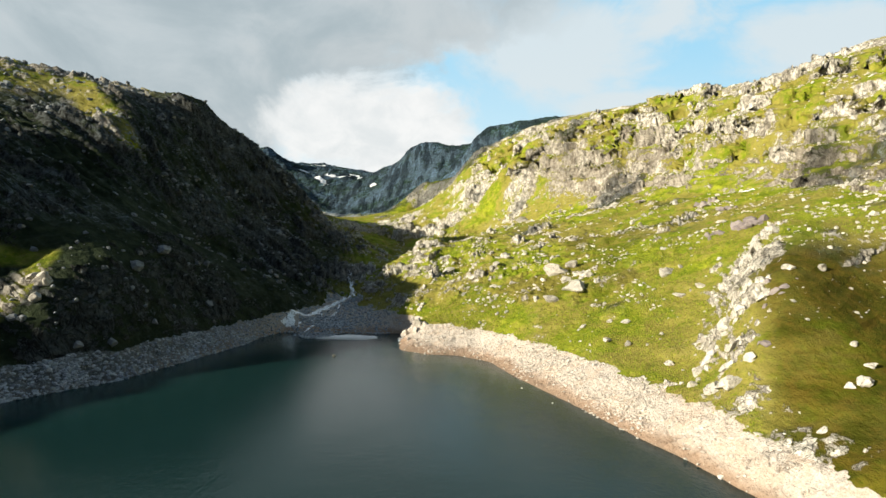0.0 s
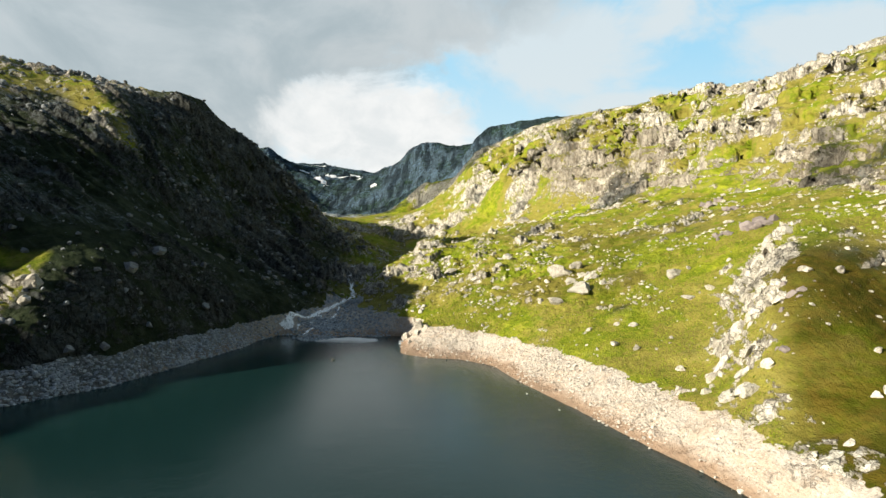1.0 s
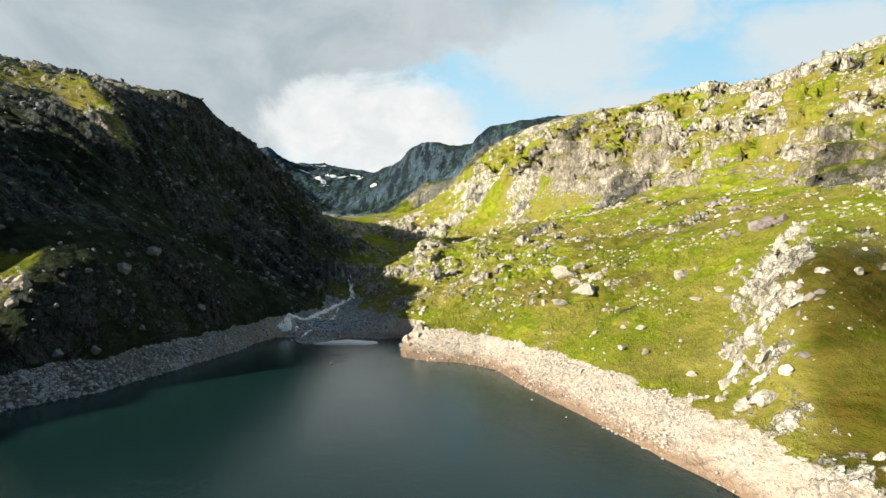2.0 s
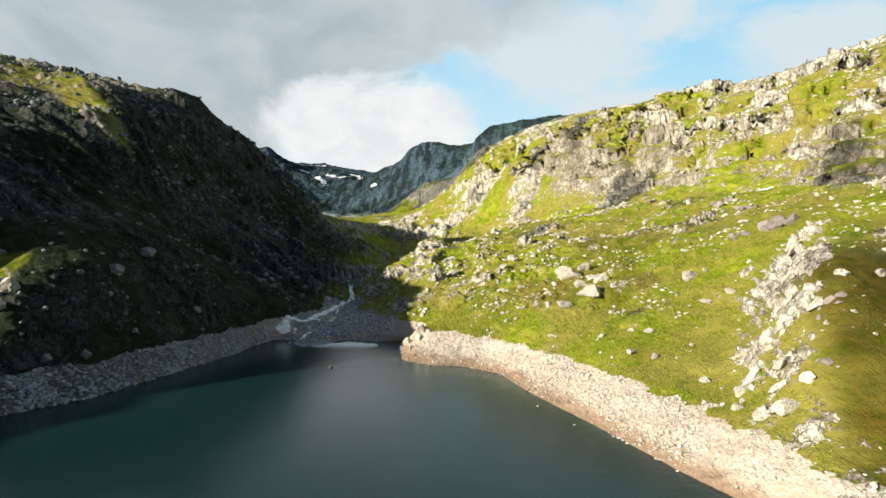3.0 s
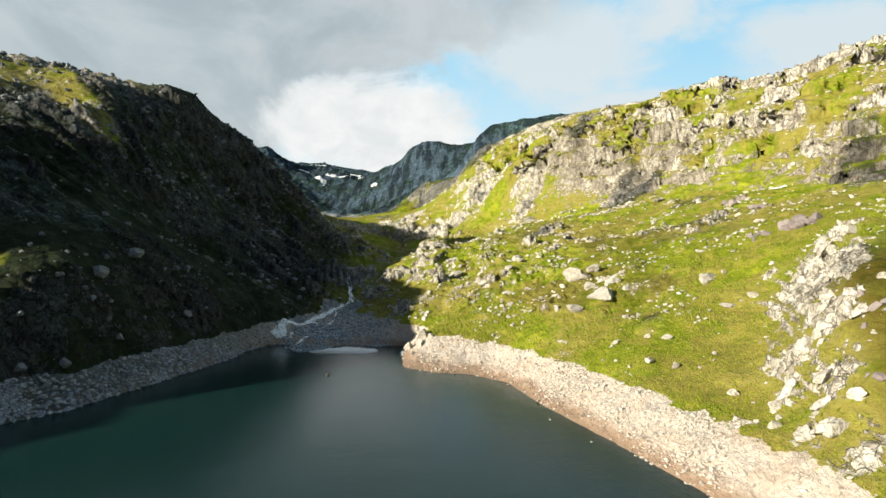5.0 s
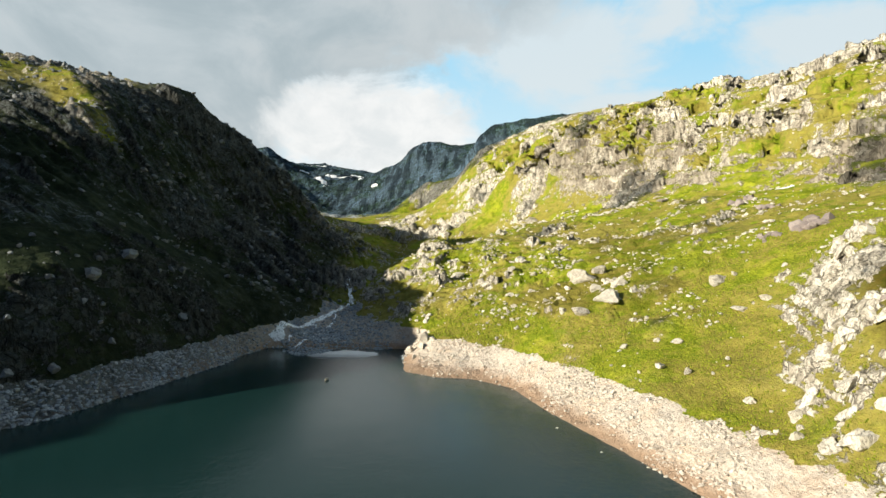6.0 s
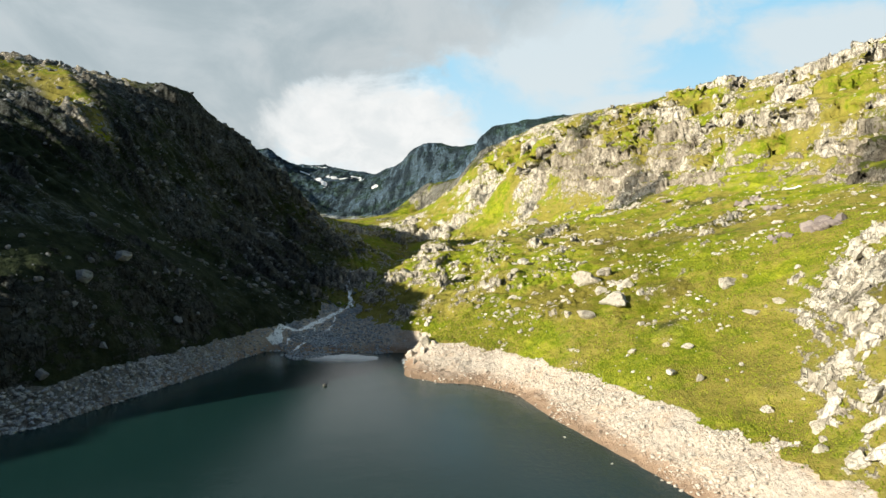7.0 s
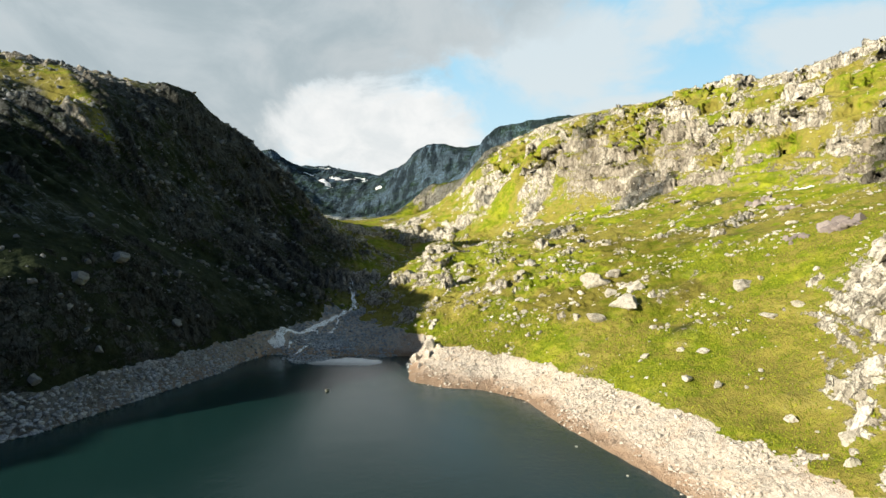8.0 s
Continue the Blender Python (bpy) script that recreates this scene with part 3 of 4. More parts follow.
    bare = ((h < 8) & (dist < 700)).astype(float)
    bare[k] = (1 - smooth(h[k] + 3.0 * fractal(p[k] + 7, 24, 5, 0.62), 12.6, 15.4)) * smooth(700 - dist[k], 0, 80)
    # crags stand out sideways where the rock is steep
    nx, ny = (-g.ravel() for g in grades(h.reshape(NR, NA)))
    length = np.sqrt(nx * nx + ny * ny + 1)
    out = inland * size * (0.30 + 1.5 * rock * (1 - 0.5 * west) + 0.5 * west) * fractal(np.column_stack([x, y, h * 1.2]) + warp * 0.5 + 500, 18, 5, 0.6, ridged=True)
    out = out + upper * (inland * size * (0.4 + 2.4 * rock) * fractal(lay * (1, 1, 0) + np.column_stack([0 * x, 0 * x, h * 1.1]) + 900, 26, 5, 0.55, ridged=True) - out)
    face = upper * smooth(fine, 0.7, 1.5) * smooth(1900 - dist, 0, 200)
    out = out - 6.0 * face * size * smooth(fractal(np.column_stack([x, y, h * 0.22]) + warp * 0.4 + 1300, 48, 4, 0.5, ridged=True), 0.15, 0.75)
    out = out * (1 - 0.85 * smooth(h, 180, 230) * west)
    out = out * (1 - 0.85 * smooth(dist, 1650, 2100))
    out = out * (1 - 0.8 * near_line(x, y, CREST, 130))
    # jointed blocks stand proud of one another where the rock is bare
    solid = smooth(rocky, 0.36, 0.62) * inland * (1 - 0.7 * west) * (1 - 0.8 * near_line(x, y, CREST, 130))
    tilted = np.column_stack([x + 0.25 * h, y, h]) + warp * 0.25
    for cell, reach, lo, hi in (((7.0, 7.0, 8.5), 2.4, 0, 560), ((15, 15, 24), 4.2, 420, 1700), ((6.5, 6.5, 11), 1.7, 420, 1200)):
        k = (solid > 0.02) & (dist > lo) & (dist < hi)
        own, joint = blocks(tilted[k] / cell, int(cell[2]))
        out[k] += solid[k] * smooth(dist[k], lo - 1, lo + 60) * reach * (0.55 * own - 0.75 * (1 - smooth(joint, 0.02, 0.16)))
    where = np.column_stack([x + nx / length * out, y + ny / length * out, h + out / length])
    bare = np.maximum(bare, smooth(near_line(x, y, GRAVEL, 30) * (1 + 0.9 * patch + 0.6 * knob), 0.3, 0.6) * 0.95)
    # sunlit spots, left out of the painted shade
    lit_spots = np.maximum(0.7 * smooth(h, 235, 262) * smooth(-x, 395, 440), 0.75 * near_line(x, y, [(-272, 338), (-240, 345), (-234, 320), (-240, 298)], 10))
    lit_spots = np.maximum(lit_spots, near_line(x, y, MEADOW, 26))
    # where the west side's shade is painted, weaker on the stream's gravel
    west_shade = west * (1 - 0.92 * lit_spots) * np.where(bare > 0.5, 0.16 + 0.78 * smooth(-x, 135, 180), 1.0)
    # painted shade thins slightly with distance, for haze
    west_shade = west_shade * (1 - 0.05 * smooth(y, 540, 800))
    # cloud shade painted on the shoulder below the far wall
    west_shade = np.maximum(west_shade, 0.8 * smooth(near_line(x, y, NOSE, 95) + 1.2 * patch, 0.3, 0.7))
    # far mountains: cloud shade and haze are painted from here back
    in_shade = np.maximum(west_shade, smooth(y + 1.2 * np.clip(h - 290, 0, 200), 1950, 2150))
    # patchy darker tone on steep ground along the cliff foot
    cliff_tone = np.clip(near_line(x, y, CLIFF_FOOT, 60) * (0.62 + 2.0 * patch + 1.6 * knob), 0, 0.75) * smooth(fine, 0.5, 1.0) * smooth(x, 120, 220)
    # knoll: brown turf and painted shade; second term: the brown heather patch
    brown = np.maximum(tawny_shade * (0.95 + 0.6 * knob), 0.42 * smooth(near_line(x, y, HEATHER, 55) + 1.5 * patch + 0.8 * knob, 0.35, 0.8))
    return where, rocky, bare, west, in_shade, cliff_tone, np.clip(brown, 0, 1)


WHERE, ROCKY, BARE, WEST, IN_SHADE, CLIFF_TONE, BROWN_SHADE = relief()


def mesh_of(name, verts, quads, layers=(), soft=True):
    me = bpy.data.meshes.new(name)
    n = quads.shape[1]
    me.vertices.add(len(verts))
    me.vertices.foreach_set("co", verts.astype(np.float32).ravel())
    me.loops.add(quads.size)
    me.loops.foreach_set("vertex_index", quads.astype(np.int32).ravel())
    me.polygons.add(len(quads))
    me.polygons.foreach_set("loop_start", np.arange(0, quads.size, n, dtype=np.int32))
    me.polygons.foreach_set("use_smooth", np.full(len(quads), soft))
    for key, values in layers:
        me.attributes.new(key, "FLOAT", "POINT").data.foreach_set("value", values.astype(np.float32))
    me.update(calc_edges=True)
    me.validate()
    return me


def build_land():
    verts = WHERE
    i, j = np.meshgrid(np.arange(NR - 1), np.arange(NA - 1), indexing="ij")
    a = (i * NA + j).ravel()
    quads = np.column_stack([a, a + 1, a + NA + 1, a + NA])
    mid = quads[:, 0]
    x, y, z = PLAN[mid, 0], PLAN[mid, 1], BASE.ravel()[mid]
    dist = np.hypot(x, y)
    side = x + 90 + 0.10 * (y - 600)
    region = np.zeros(len(quads), int)
    region[(side < 0) & (y < 1900)] = 1
    region[(side >= 0) & (y < 2000) & (dist < 2100)] = 2
    region[(BARE[mid] > 0.5) & (dist < 650)] = 3
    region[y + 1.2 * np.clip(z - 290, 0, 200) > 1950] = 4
    kinds = [
        ("ground", "wide mountain land of grass and rock behind", M_HILL),
        ("mountain_1", "craggy mountainside of turf and grey rock, shade in its colour", M_HILL),
        ("hillside", "sunlit green hillside with pale rock cliffs", M_HILL),
        ("lake_shore", "pale bare rubble shore below the high water mark", M_HILL),
        ("mountain_2", "distant rocky mountains with snow patches, blue haze in their colour", M_FAR),
    ]
    for r, (name, label, mat) in enumerate(kinds):
        faces = quads[region == r]
        used, inverse = np.unique(faces, return_inverse=True)
        me = mesh_of(name, verts[used], inverse.reshape(faces.shape), (("rock", ROCKY[used]), ("bare", BARE[used]), ("shade_mask", IN_SHADE[used]), ("cliff_tone", CLIFF_TONE[used]), ("brown", BROWN_SHADE[used])))
        me.materials.append(mat)
        tagged(new(name, me), label, "terrain", kind="structure")


build_land()

# ---- the lake ----
water = np.array([(-700, -900, 0), (400, -900, 0), (400, 560, 0), (-700, 560, 0)], float)
lake = new("water", mesh_of("water", water, np.array([[0, 1, 2, 3]])))
lake.data.materials.append(M_WATER)
tagged(lake, "calm dark teal mountain lake with faint ripples", "lake", kind="structure")

# ---- stones ----
def stone_material():
    m, k, bsdf = material("weathered_gneiss")
    where = k.add("ShaderNodeNewGeometry").outputs["Position"]
    own = k.add("ShaderNodeObjectInfo").outputs["Random"]
    island = k.add("ShaderNodeNewGeometry").outputs["Random Per Island"]
    luck = k.math("FRACT", k.math("ADD", own, island))
    small, grain = k.noise(where, 0.5, 5, 0.7), k.noise(where, 2.5, 4, 0.7)
    seam = k.noise(k.scaled(where, 0.5, 0.5, 0.22), 1.0, 7, 0.68, 1.0)
    col = k.mix(luck, (0.42, 0.385, 0.32), (0.63, 0.59, 0.505))
    col = k.mix(k.math("MULTIPLY", k.ramp(small, 0.48, 0.68), 0.42), col, (0.22, 0.195, 0.155))
    col = k.mix(k.math("MULTIPLY", k.ramp(grain, 0.52, 0.70), 0.35), col, (0.66, 0.63, 0.55))
    crack = k.ramp(k.math("ABSOLUTE", k.math("SUBTRACT", seam, 0.5)), 0.02, 0.004)
    col = k.mix(k.math("MULTIPLY", crack, 0.75), col, (0.06, 0.05, 0.04))
    k.plug(bsdf.inputs["Base Color"], col)
    bsdf.inputs["Roughness"].default_value = 0.9
    bsdf.inputs["Specular IOR Level"].default_value = 0.2
    tall = k.math("SUBTRACT", k.math("ADD", small, k.math("MULTIPLY", grain, 0.3)), k.math("MULTIPLY", crack, 0.5))
    k.plug(bsdf.inputs["Normal"], k.add("ShaderNodeBump", Height=tall, Strength=0.7, Distance=0.6).outputs[0])
    return m


def tinted_stone(name, a, b):
    m, k, bsdf = material(name)
    where = k.add("ShaderNodeNewGeometry").outputs["Position"]
    island = k.add("ShaderNodeNewGeometry").outputs["Random Per Island"]
    small = k.noise(where, 0.8, 5, 0.7)
    streak = k.noise(k.scaled(where, 0.5, 0.5, 0.15), 1.0, 6, 0.7, 0.8)
    col = k.mix(k.math("MULTIPLY_ADD", small, 0.6, k.math("MULTIPLY", island, 0.5)), a, b)
    col = k.mix(k.math("MULTIPLY", k.ramp(streak, 0.5, 0.65), 0.45), col, a)
    k.plug(bsdf.inputs["Base Color"], col)
    bsdf.inputs["Roughness"].default_value = 0.9
    k.plug(bsdf.inputs["Normal"], k.add("ShaderNodeBump", Height=small, Strength=0.7, Distance=0.6).outputs[0])
    return m


M_STONE = stone_material()
M_SLAB = tinted_stone("purple_grey_slab", (0.13, 0.105, 0.10), (0.30, 0.255, 0.235))
M_BANK = tinted_stone("washed_pale_rubble", (0.30, 0.265, 0.22), (0.66, 0.60, 0.52))
# the shore rubble again, darker and bluer to carry the shaded bank's tone
M_BANK_SHADE = tinted_stone("rubble_shade_copy", (0.15, 0.172, 0.19), (0.50, 0.54, 0.575))
# darker copy of the gneiss, with the mountainside's shade in its colour
M_STONE_SHADE = tinted_stone("gneiss_shade_copy", (0.07, 0.078, 0.085), (0.27, 0.29, 0.30))


def stone_shape(seed, fine=3, cuts=9):
    """A broken block about 1 m across: a ball cut by planes and roughened."""
    rng = np.random.RandomState(seed)
    bm = bmesh.new()
    bmesh.ops.create_icosphere(bm, subdivisions=fine, radius=0.62)
    v = np.array([x.co for x in bm.verts])
    for _ in range(cuts):
        n = rng.normal(size=3)
        n /= np.linalg.norm(n)
        v -= np.maximum(0, v @ n - rng.uniform(0.24, 0.46))[:, None] * n
    v *= 1 + 0.34 * fractal(v * 10 + seed * 7.7, 5.0, 3 if fine < 3 else 6, 0.6)[:, None]
    faces = np.array([[q.index for q in f.verts] for f in bm.faces])
    bm.free()
    v /= np.ptp(v, axis=0)
    return v, faces


SHAPES = []
for seed in range(8):
    _v, _f = stone_shape(seed + 20, 4, 13)
    _me = mesh_of("boulder", _v, _f, soft=True)
    _me.set_sharp_from_angle(angle=radians(35))
    SHAPES.append(_me)
SHAPED = {}


def shape_with(i, mat):
    if (i, mat.name) not in SHAPED:
        me = SHAPES[i].copy()
        me.materials.append(mat)
        SHAPED[i, mat.name] = me
    return SHAPED[i, mat.name]


FINE = np.hypot(*PLAN.T) < 1400
FINE_PLACES = WHERE[FINE]


def surface_at(x, y):
    """The land's own point nearest to a place of the plan."""
    d = (FINE_PLACES[:, 0] - x) ** 2 + (FINE_PLACES[:, 1] - y) ** 2
    return FINE_PLACES[np.argmin(d)]


dice = random.Random(5)


LEAN_X, LEAN_Y = (g.ravel()[FINE] for g in grades(BASE))


def lie_along(ob, x, y, spin):
    """Turn a slab so that its flat side follows the slope."""
    i = np.argmin((FINE_PLACES[:, 0] - x) ** 2 + (FINE_PLACES[:, 1] - y) ** 2)
    up = Vector((-LEAN_X[i], -LEAN_Y[i], 1.0)).normalized()
    turn = up.to_track_quat("Z", "Y") @ Matrix.Rotation(spin, 3, 'Z').to_quaternion()
    ob.rotation_euler = turn.to_euler()


def put_stone(x, y, wide, tall, label, group, mat=M_STONE, name="boulder", z=None, sink=0.42, tilt=22):
    ob = new(name, shape_with(dice.randrange(8), mat))
    tall = min(tall, 0.6 * wide)
    if wide > 14:
        sink, tilt = sink + 0.14, 10
    base = surface_at(x, y)[2] if z is None else z
    ob.location = (x, y, base + tall * (0.5 - sink))
    ob.rotation_euler = (radians(dice.uniform(-tilt, tilt)), radians(dice.uniform(-tilt, tilt)), dice.uniform(0, 6.28))
    ob.scale = (wide * 0.95, wide * dice.uniform(0.6, 0.95), tall * 1.25)
    return tagged(ob, label, "boulder", group)


def outcrop(rows, label, mat=M_STONE, sink=0.5, grow=1.0, lie=False):
    """A rock outcrop: its broad root is the thing, the slabs that break out of it are its parts."""
    x, y = np.mean([r[0] for r in rows]), np.mean([r[1] for r in rows])
    base = new("rock_outcrop")
    base.location = surface_at(x, y)
    tagged(base, label, "rock outcrop")
    bpy.context.view_layer.update()
    for n, r in enumerate(rows):
        slab = put_stone(r[0], r[1], r[2] * grow, r[3] * grow, "", "", mat, name=("slab", "block")[n % 2], sink=sink, tilt=30)
        del slab["category"]
        if lie:
            lie_along(slab, r[0], r[1], dice.uniform(0, 6.28))
        slab.parent = base
        slab.matrix_parent_inverse = base.matrix_world.inverted()
    return base


def slabs_along(line, count, low, high, side):
    """Rows of slabs strewn along a line of the plan."""
    rows = []
    for _ in range(count):
        i = dice.randrange(len(line) - 1)
        f = dice.random()
        wide = low + (high - low) * dice.random() ** 1.8
        x = line[i][0] + f * (line[i + 1][0] - line[i][0]) + dice.gauss(0, side)
        y = line[i][1] + f * (line[i + 1][1] - line[i][1]) + dice.gauss(0, side)
        rows.append((x, y, wide, wide * dice.uniform(0.25, 0.5)))
    return rows


# boulders: place in the plan, width, height
HUMMOCK = [(-84, 685, 6.7, 6.0), (-54, 680, 29.8, 16.5), (-6, 679, 21.0, 13.1), (-1, 631, 23.2, 9.2), (-24, 578, 11.2, 5.1), (2, 535, 15.6, 5.2), (22, 544, 10.6, 7.4), (47, 645, 9.4, 8.8), (56, 586, 18.2, 8.0), (41, 513, 8.0, 7.0), (40, 481, 8.4, 8.4), (34, 470, 5.5, 5.5), (62, 541, 7.4, 12.7), (54, 502, 6.9, 11.8), (47, 462, 5.4, 9.0), (44, 442, 5.2, 7.8), (30, 464, 5.4, 5.4), (-24, 466, 15.5, 11.9), (-46, 585, 8.0, 6.8), (-27, 518, 7.1, 5.0), (-37, 518, 5.1, 5.1)]
for row in HUMMOCK:
    put_stone(row[0], row[1], row[2] * 0.75, row[3] * 0.6, "pale weathered boulder set in hummocky grass", "boulders on the hummock")
SLOPE = [(91, 491, 19.4, 9.7), (106, 502, 12.9, 5.0), (92, 457, 9.0, 11.8), (106, 453, 10.8, 7.2), (92, 426, 19.4, 6.8), (74, 420, 13.3, 5.0), (65, 432, 5.9, 5.9), (78, 480, 5.7, 3.8), (133, 625, 12.4, 5.6), (121, 638, 5.0, 3.8), (94, 660, 7.7, 3.9), (60, 846, 13.2, 7.4), (142, 1128, 33.0, 11.0), (110, 432, 6.9, 4.3), (105, 392, 3.5, 2.8), (84, 367, 5.9, 4.4), (100, 362, 4.4, 5.1), (108, 355, 5.8, 5.1), (151, 407, 11.8, 9.2), (160, 405, 4.2, 5.1), (118, 323, 3.0, 3.4)]
outcrop(SLOPE[:7] + slabs_along([(74, 418), (90, 430), (98, 455), (110, 462), (98, 492)], 16, 2.5, 8, 5), "group of big pale slabs with dark cracks in the slope", sink=0.42, grow=1.15)
for row in SLOPE[7:]:
    put_stone(*row, "pale grey boulder lying on the grassy slope", "boulders on the slope")
UPPER = [(97, 316, 4.5, 3.9), (106, 281, 4.7, 3.0), (88, 324, 6.6, 2.6), (146, 368, 10.0, 2.3), (145, 296, 4.5, 3.8), (197, 436, 13.9, 6.5), (221, 424, 28.7, 9.3), (167, 264, 4.8, 3.6), (145, 210, 3.0, 2.5), (135, 190, 6.0, 3.2), (130, 190, 3.6, 2.3), (142, 198, 4.3, 2.4), (281, 639, 25.8, 19.0), (277, 586, 18.9, 13.8), (303, 472, 6.5, 3.8), (227, 314, 6.0, 4.5), (272, 705, 10.3, 11.7), (259, 801, 13.1, 8.2), (206, 658, 8.0, 4.0)]
for row in UPPER:
    if row[2] > 11:
        lumps = [(row[0] + dice.uniform(-0.35, 0.35) * row[2], row[1] + dice.uniform(-0.4, 0.4) * row[2], row[2] * dice.uniform(0.3, 0.5), row[3] * dice.uniform(0.4, 0.8)) for _ in range(8)]
        outcrop(lumps, "purple-grey layered rock breaking out of the turf", M_SLAB, sink=0.4)
    else:
        put_stone(*row, "light rock lying in short grass", "boulders on the upper slope")
KNOLL = [(98, 394, 4.7, 3.6), (156, 364, 7.7, 2.3), (143, 268, 6.5, 3.4), (153, 265, 6.0, 3.6), (139, 262, 5.6, 3.2), (129, 272, 10.0, 11.7), (118, 262, 7.3, 11.3), (111, 258, 7.2, 11.0), (102, 244, 5.2, 9.4), (134, 270, 8.8, 5.9), (109, 223, 9.8, 14.7), (117, 226, 6.5, 7.5), (176, 316, 7.0, 4.9), (167, 316, 7.6, 9.0)]
for cx, cy, reach in ((-26, 514, 5), (-12, 600, 7), (8, 560, 6), (18, 520, 5), (36, 506, 5), (46, 542, 6), (56, 590, 7), (4, 650, 8), (-46, 640, 8), (66, 472, 5)):
    outcrop(slabs_along([(cx - 5, cy - 9), (cx + 4, cy + 10)], 9, 2.0, 8.5, reach * 0.8), "low pale rock rib breaking through hummocky turf", sink=0.42, lie=True)
outcrop(slabs_along(KNOLL_ROCK[:3], 12, 3, 11, 5), "pale gneiss slabs lying along the knoll's crest", sink=0.45, lie=True)
outcrop(slabs_along(KNOLL_ROCK[2:], 14, 2.5, 10, 5), "pale broken gneiss slabs down the knoll's edge", sink=0.45, lie=True)
outcrop(slabs_along(KNOLL_SLAB, 9, 1.6, 6, 4), "purple-brown weathered slabs in brown knoll grass", M_SLAB, sink=0.5, lie=True)
outcrop(slabs_along(KNOLL_RIB, 9, 1.2, 3.8, 3), "low pale rock rib above the bare shore", sink=0.45, lie=True)
outcrop(KNOLL[:3], "cracked pale gneiss outcrop on top of the knoll", grow=1.15)
outcrop(KNOLL[3:7], "pale gneiss rib running down the edge of the knoll")
outcrop(KNOLL[7:], "broken rock outcrop on the grassy knoll", grow=1.1)
SHADE = [(-224, 322, 12.2, 8.4), (-232, 324, 9.3, 3.9), (-222, 312, 9.7, 8.9), (-219, 311, 9.6, 4.4), (-221, 301, 6.5, 6.5), (-227, 301, 7.3, 7.3), (-208, 351, 7.1, 10.3), (-210, 427, 20.3, 10.1), (-206, 382, 18.5, 11.8), (-197, 308, 7.2, 7.9), (-190, 328, 8.2, 13.3), (-185, 365, 6.4, 16.0), (-198, 474, 9.9, 9.9), (-178, 433, 9.1, 11.8), (-185, 606, 8.6, 7.4), (-148, 601, 8.4, 6.0), (-199, 461, 7.8, 5.8), (-186, 527, 7.6, 4.9), (-239, 381, 6.1, 3.9), (-251, 351, 6.7, 6.7), (-223, 676, 8.3, 8.3)]
for i, row in enumerate(SHADE):
    if i >= 4:
        put_stone(row[0], row[1], row[2] * 0.8, row[3] * 0.6, "rock on the shaded mountainside, shade put into its colour", "rocks on the mountainside", M_STONE_SHADE, sink=0.5)
outcrop(SHADE[:3], "pale rock outcrop on the sunlit spur above the shore")
for row in ((-33, 463, 9.0, 6.5), (-25, 459, 7.0, 5.0), (-18, 463, 5.5, 3.6), (-30, 446, 4.5, 2.6), (-10, 452, 4.0, 2.4)):
    put_stone(*row, "big pale block where the shore turns", "blocks at the shore's corner", M_BANK)
put_stone(-76, 390, 3.4, 1.6, "small pale rock standing out of the lake", "rocks in the lake", z=0.1)
put_stone(39, 306, 1.3, 0.7, "small pale rock standing out of the lake", "rocks in the lake", z=0.0)
put_stone(50, 277, 1.1, 0.6, "small pale rock standing out of the lake", "rocks in the lake", z=0.0)


CHIPS = []
for seed in range(12):
    CHIPS.append(stone_shape(seed + 60, 1 if seed < 8 else 2, 7))


def scatter(name, label, chance, count, sizes, mat, seed, flat=0.75, singles=None):
    """Many stones as one object; chance is the likelihood at each point of the land."""
    rng = np.random.RandomState(seed)
    cell = (RADIUS * np.gradient(RADIUS, axis=0) * np.gradient(TURN, axis=1)).ravel()
    odds = chance * cell
    odds = odds / odds.sum()
    picks = rng.choice(len(odds), count, p=odds)
    verts, faces, total = [], [], 0
    for i in picks:
        v, f = CHIPS[rng.randint(12 if sizes(rng, 1) > 2.2 else 8)]
        s = sizes(rng, WHERE[i])
        if singles and singles[0] > 0 and s > singles[1] and WHERE[i, 1] < singles[2]:
            singles = (singles[0] - 1, *singles[1:])
            put_stone(*WHERE[i, :2], s * 1.1, s * 0.6, singles[3], singles[4], mat, z=WHERE[i, 2], sink=0.36)
            continue
        a = rng.uniform(0, 6.28)
        c, d = math.cos(a), math.sin(a)
        spin = np.array([[c, -d, 0], [d, c, 0], [rng.uniform(-.3, .3), rng.uniform(-.3, .3), 1]])
        v = (v * (1, rng.uniform(0.6, 1), flat * rng.uniform(0.7, 1.2))) @ spin.T * s
        j = rng.uniform(-1, 1, 2) * 0.6
        verts.append(v + WHERE[i] + (j[0], j[1], 0.12 * s))
        faces.append(f + total)
        total += len(v)
    me = mesh_of(name, np.concatenate(verts), np.concatenate(faces), soft=False)
    me.materials.append(mat)
    return tagged(new(name, me), label, "stones", kind="stuff")


def heavy(low, high, power=2.2):
    def draw(rng, place):
        return low + (high - low) * rng.rand() ** power
    return draw


def heavy_far(low, high, power=2.2):
    def draw(rng, place):
        far = 1.0 if isinstance(place, int) else min(2.2, max(0.7, math.hypot(place[0], place[1]) / 420))
        return (low + (high - low) * rng.rand() ** power) * far
    return draw


_x, _y, _z = WHERE.T
_dist = np.hypot(_x, _y)
_seen = (np.abs(np.degrees(np.arctan2(_x, _y - 20))) < 50).astype(float)
_clump = fractal(np.column_stack([_x, _y, _z * 0 + 9.0]), 55, 5, 0.62)
_east = _seen * (1 - WEST) * (1 - BARE) * (_dist < 1250) * (_z > 10)
_bank = _seen * (BARE > 0.45) * (_z > -0.6) * (_dist < 640)
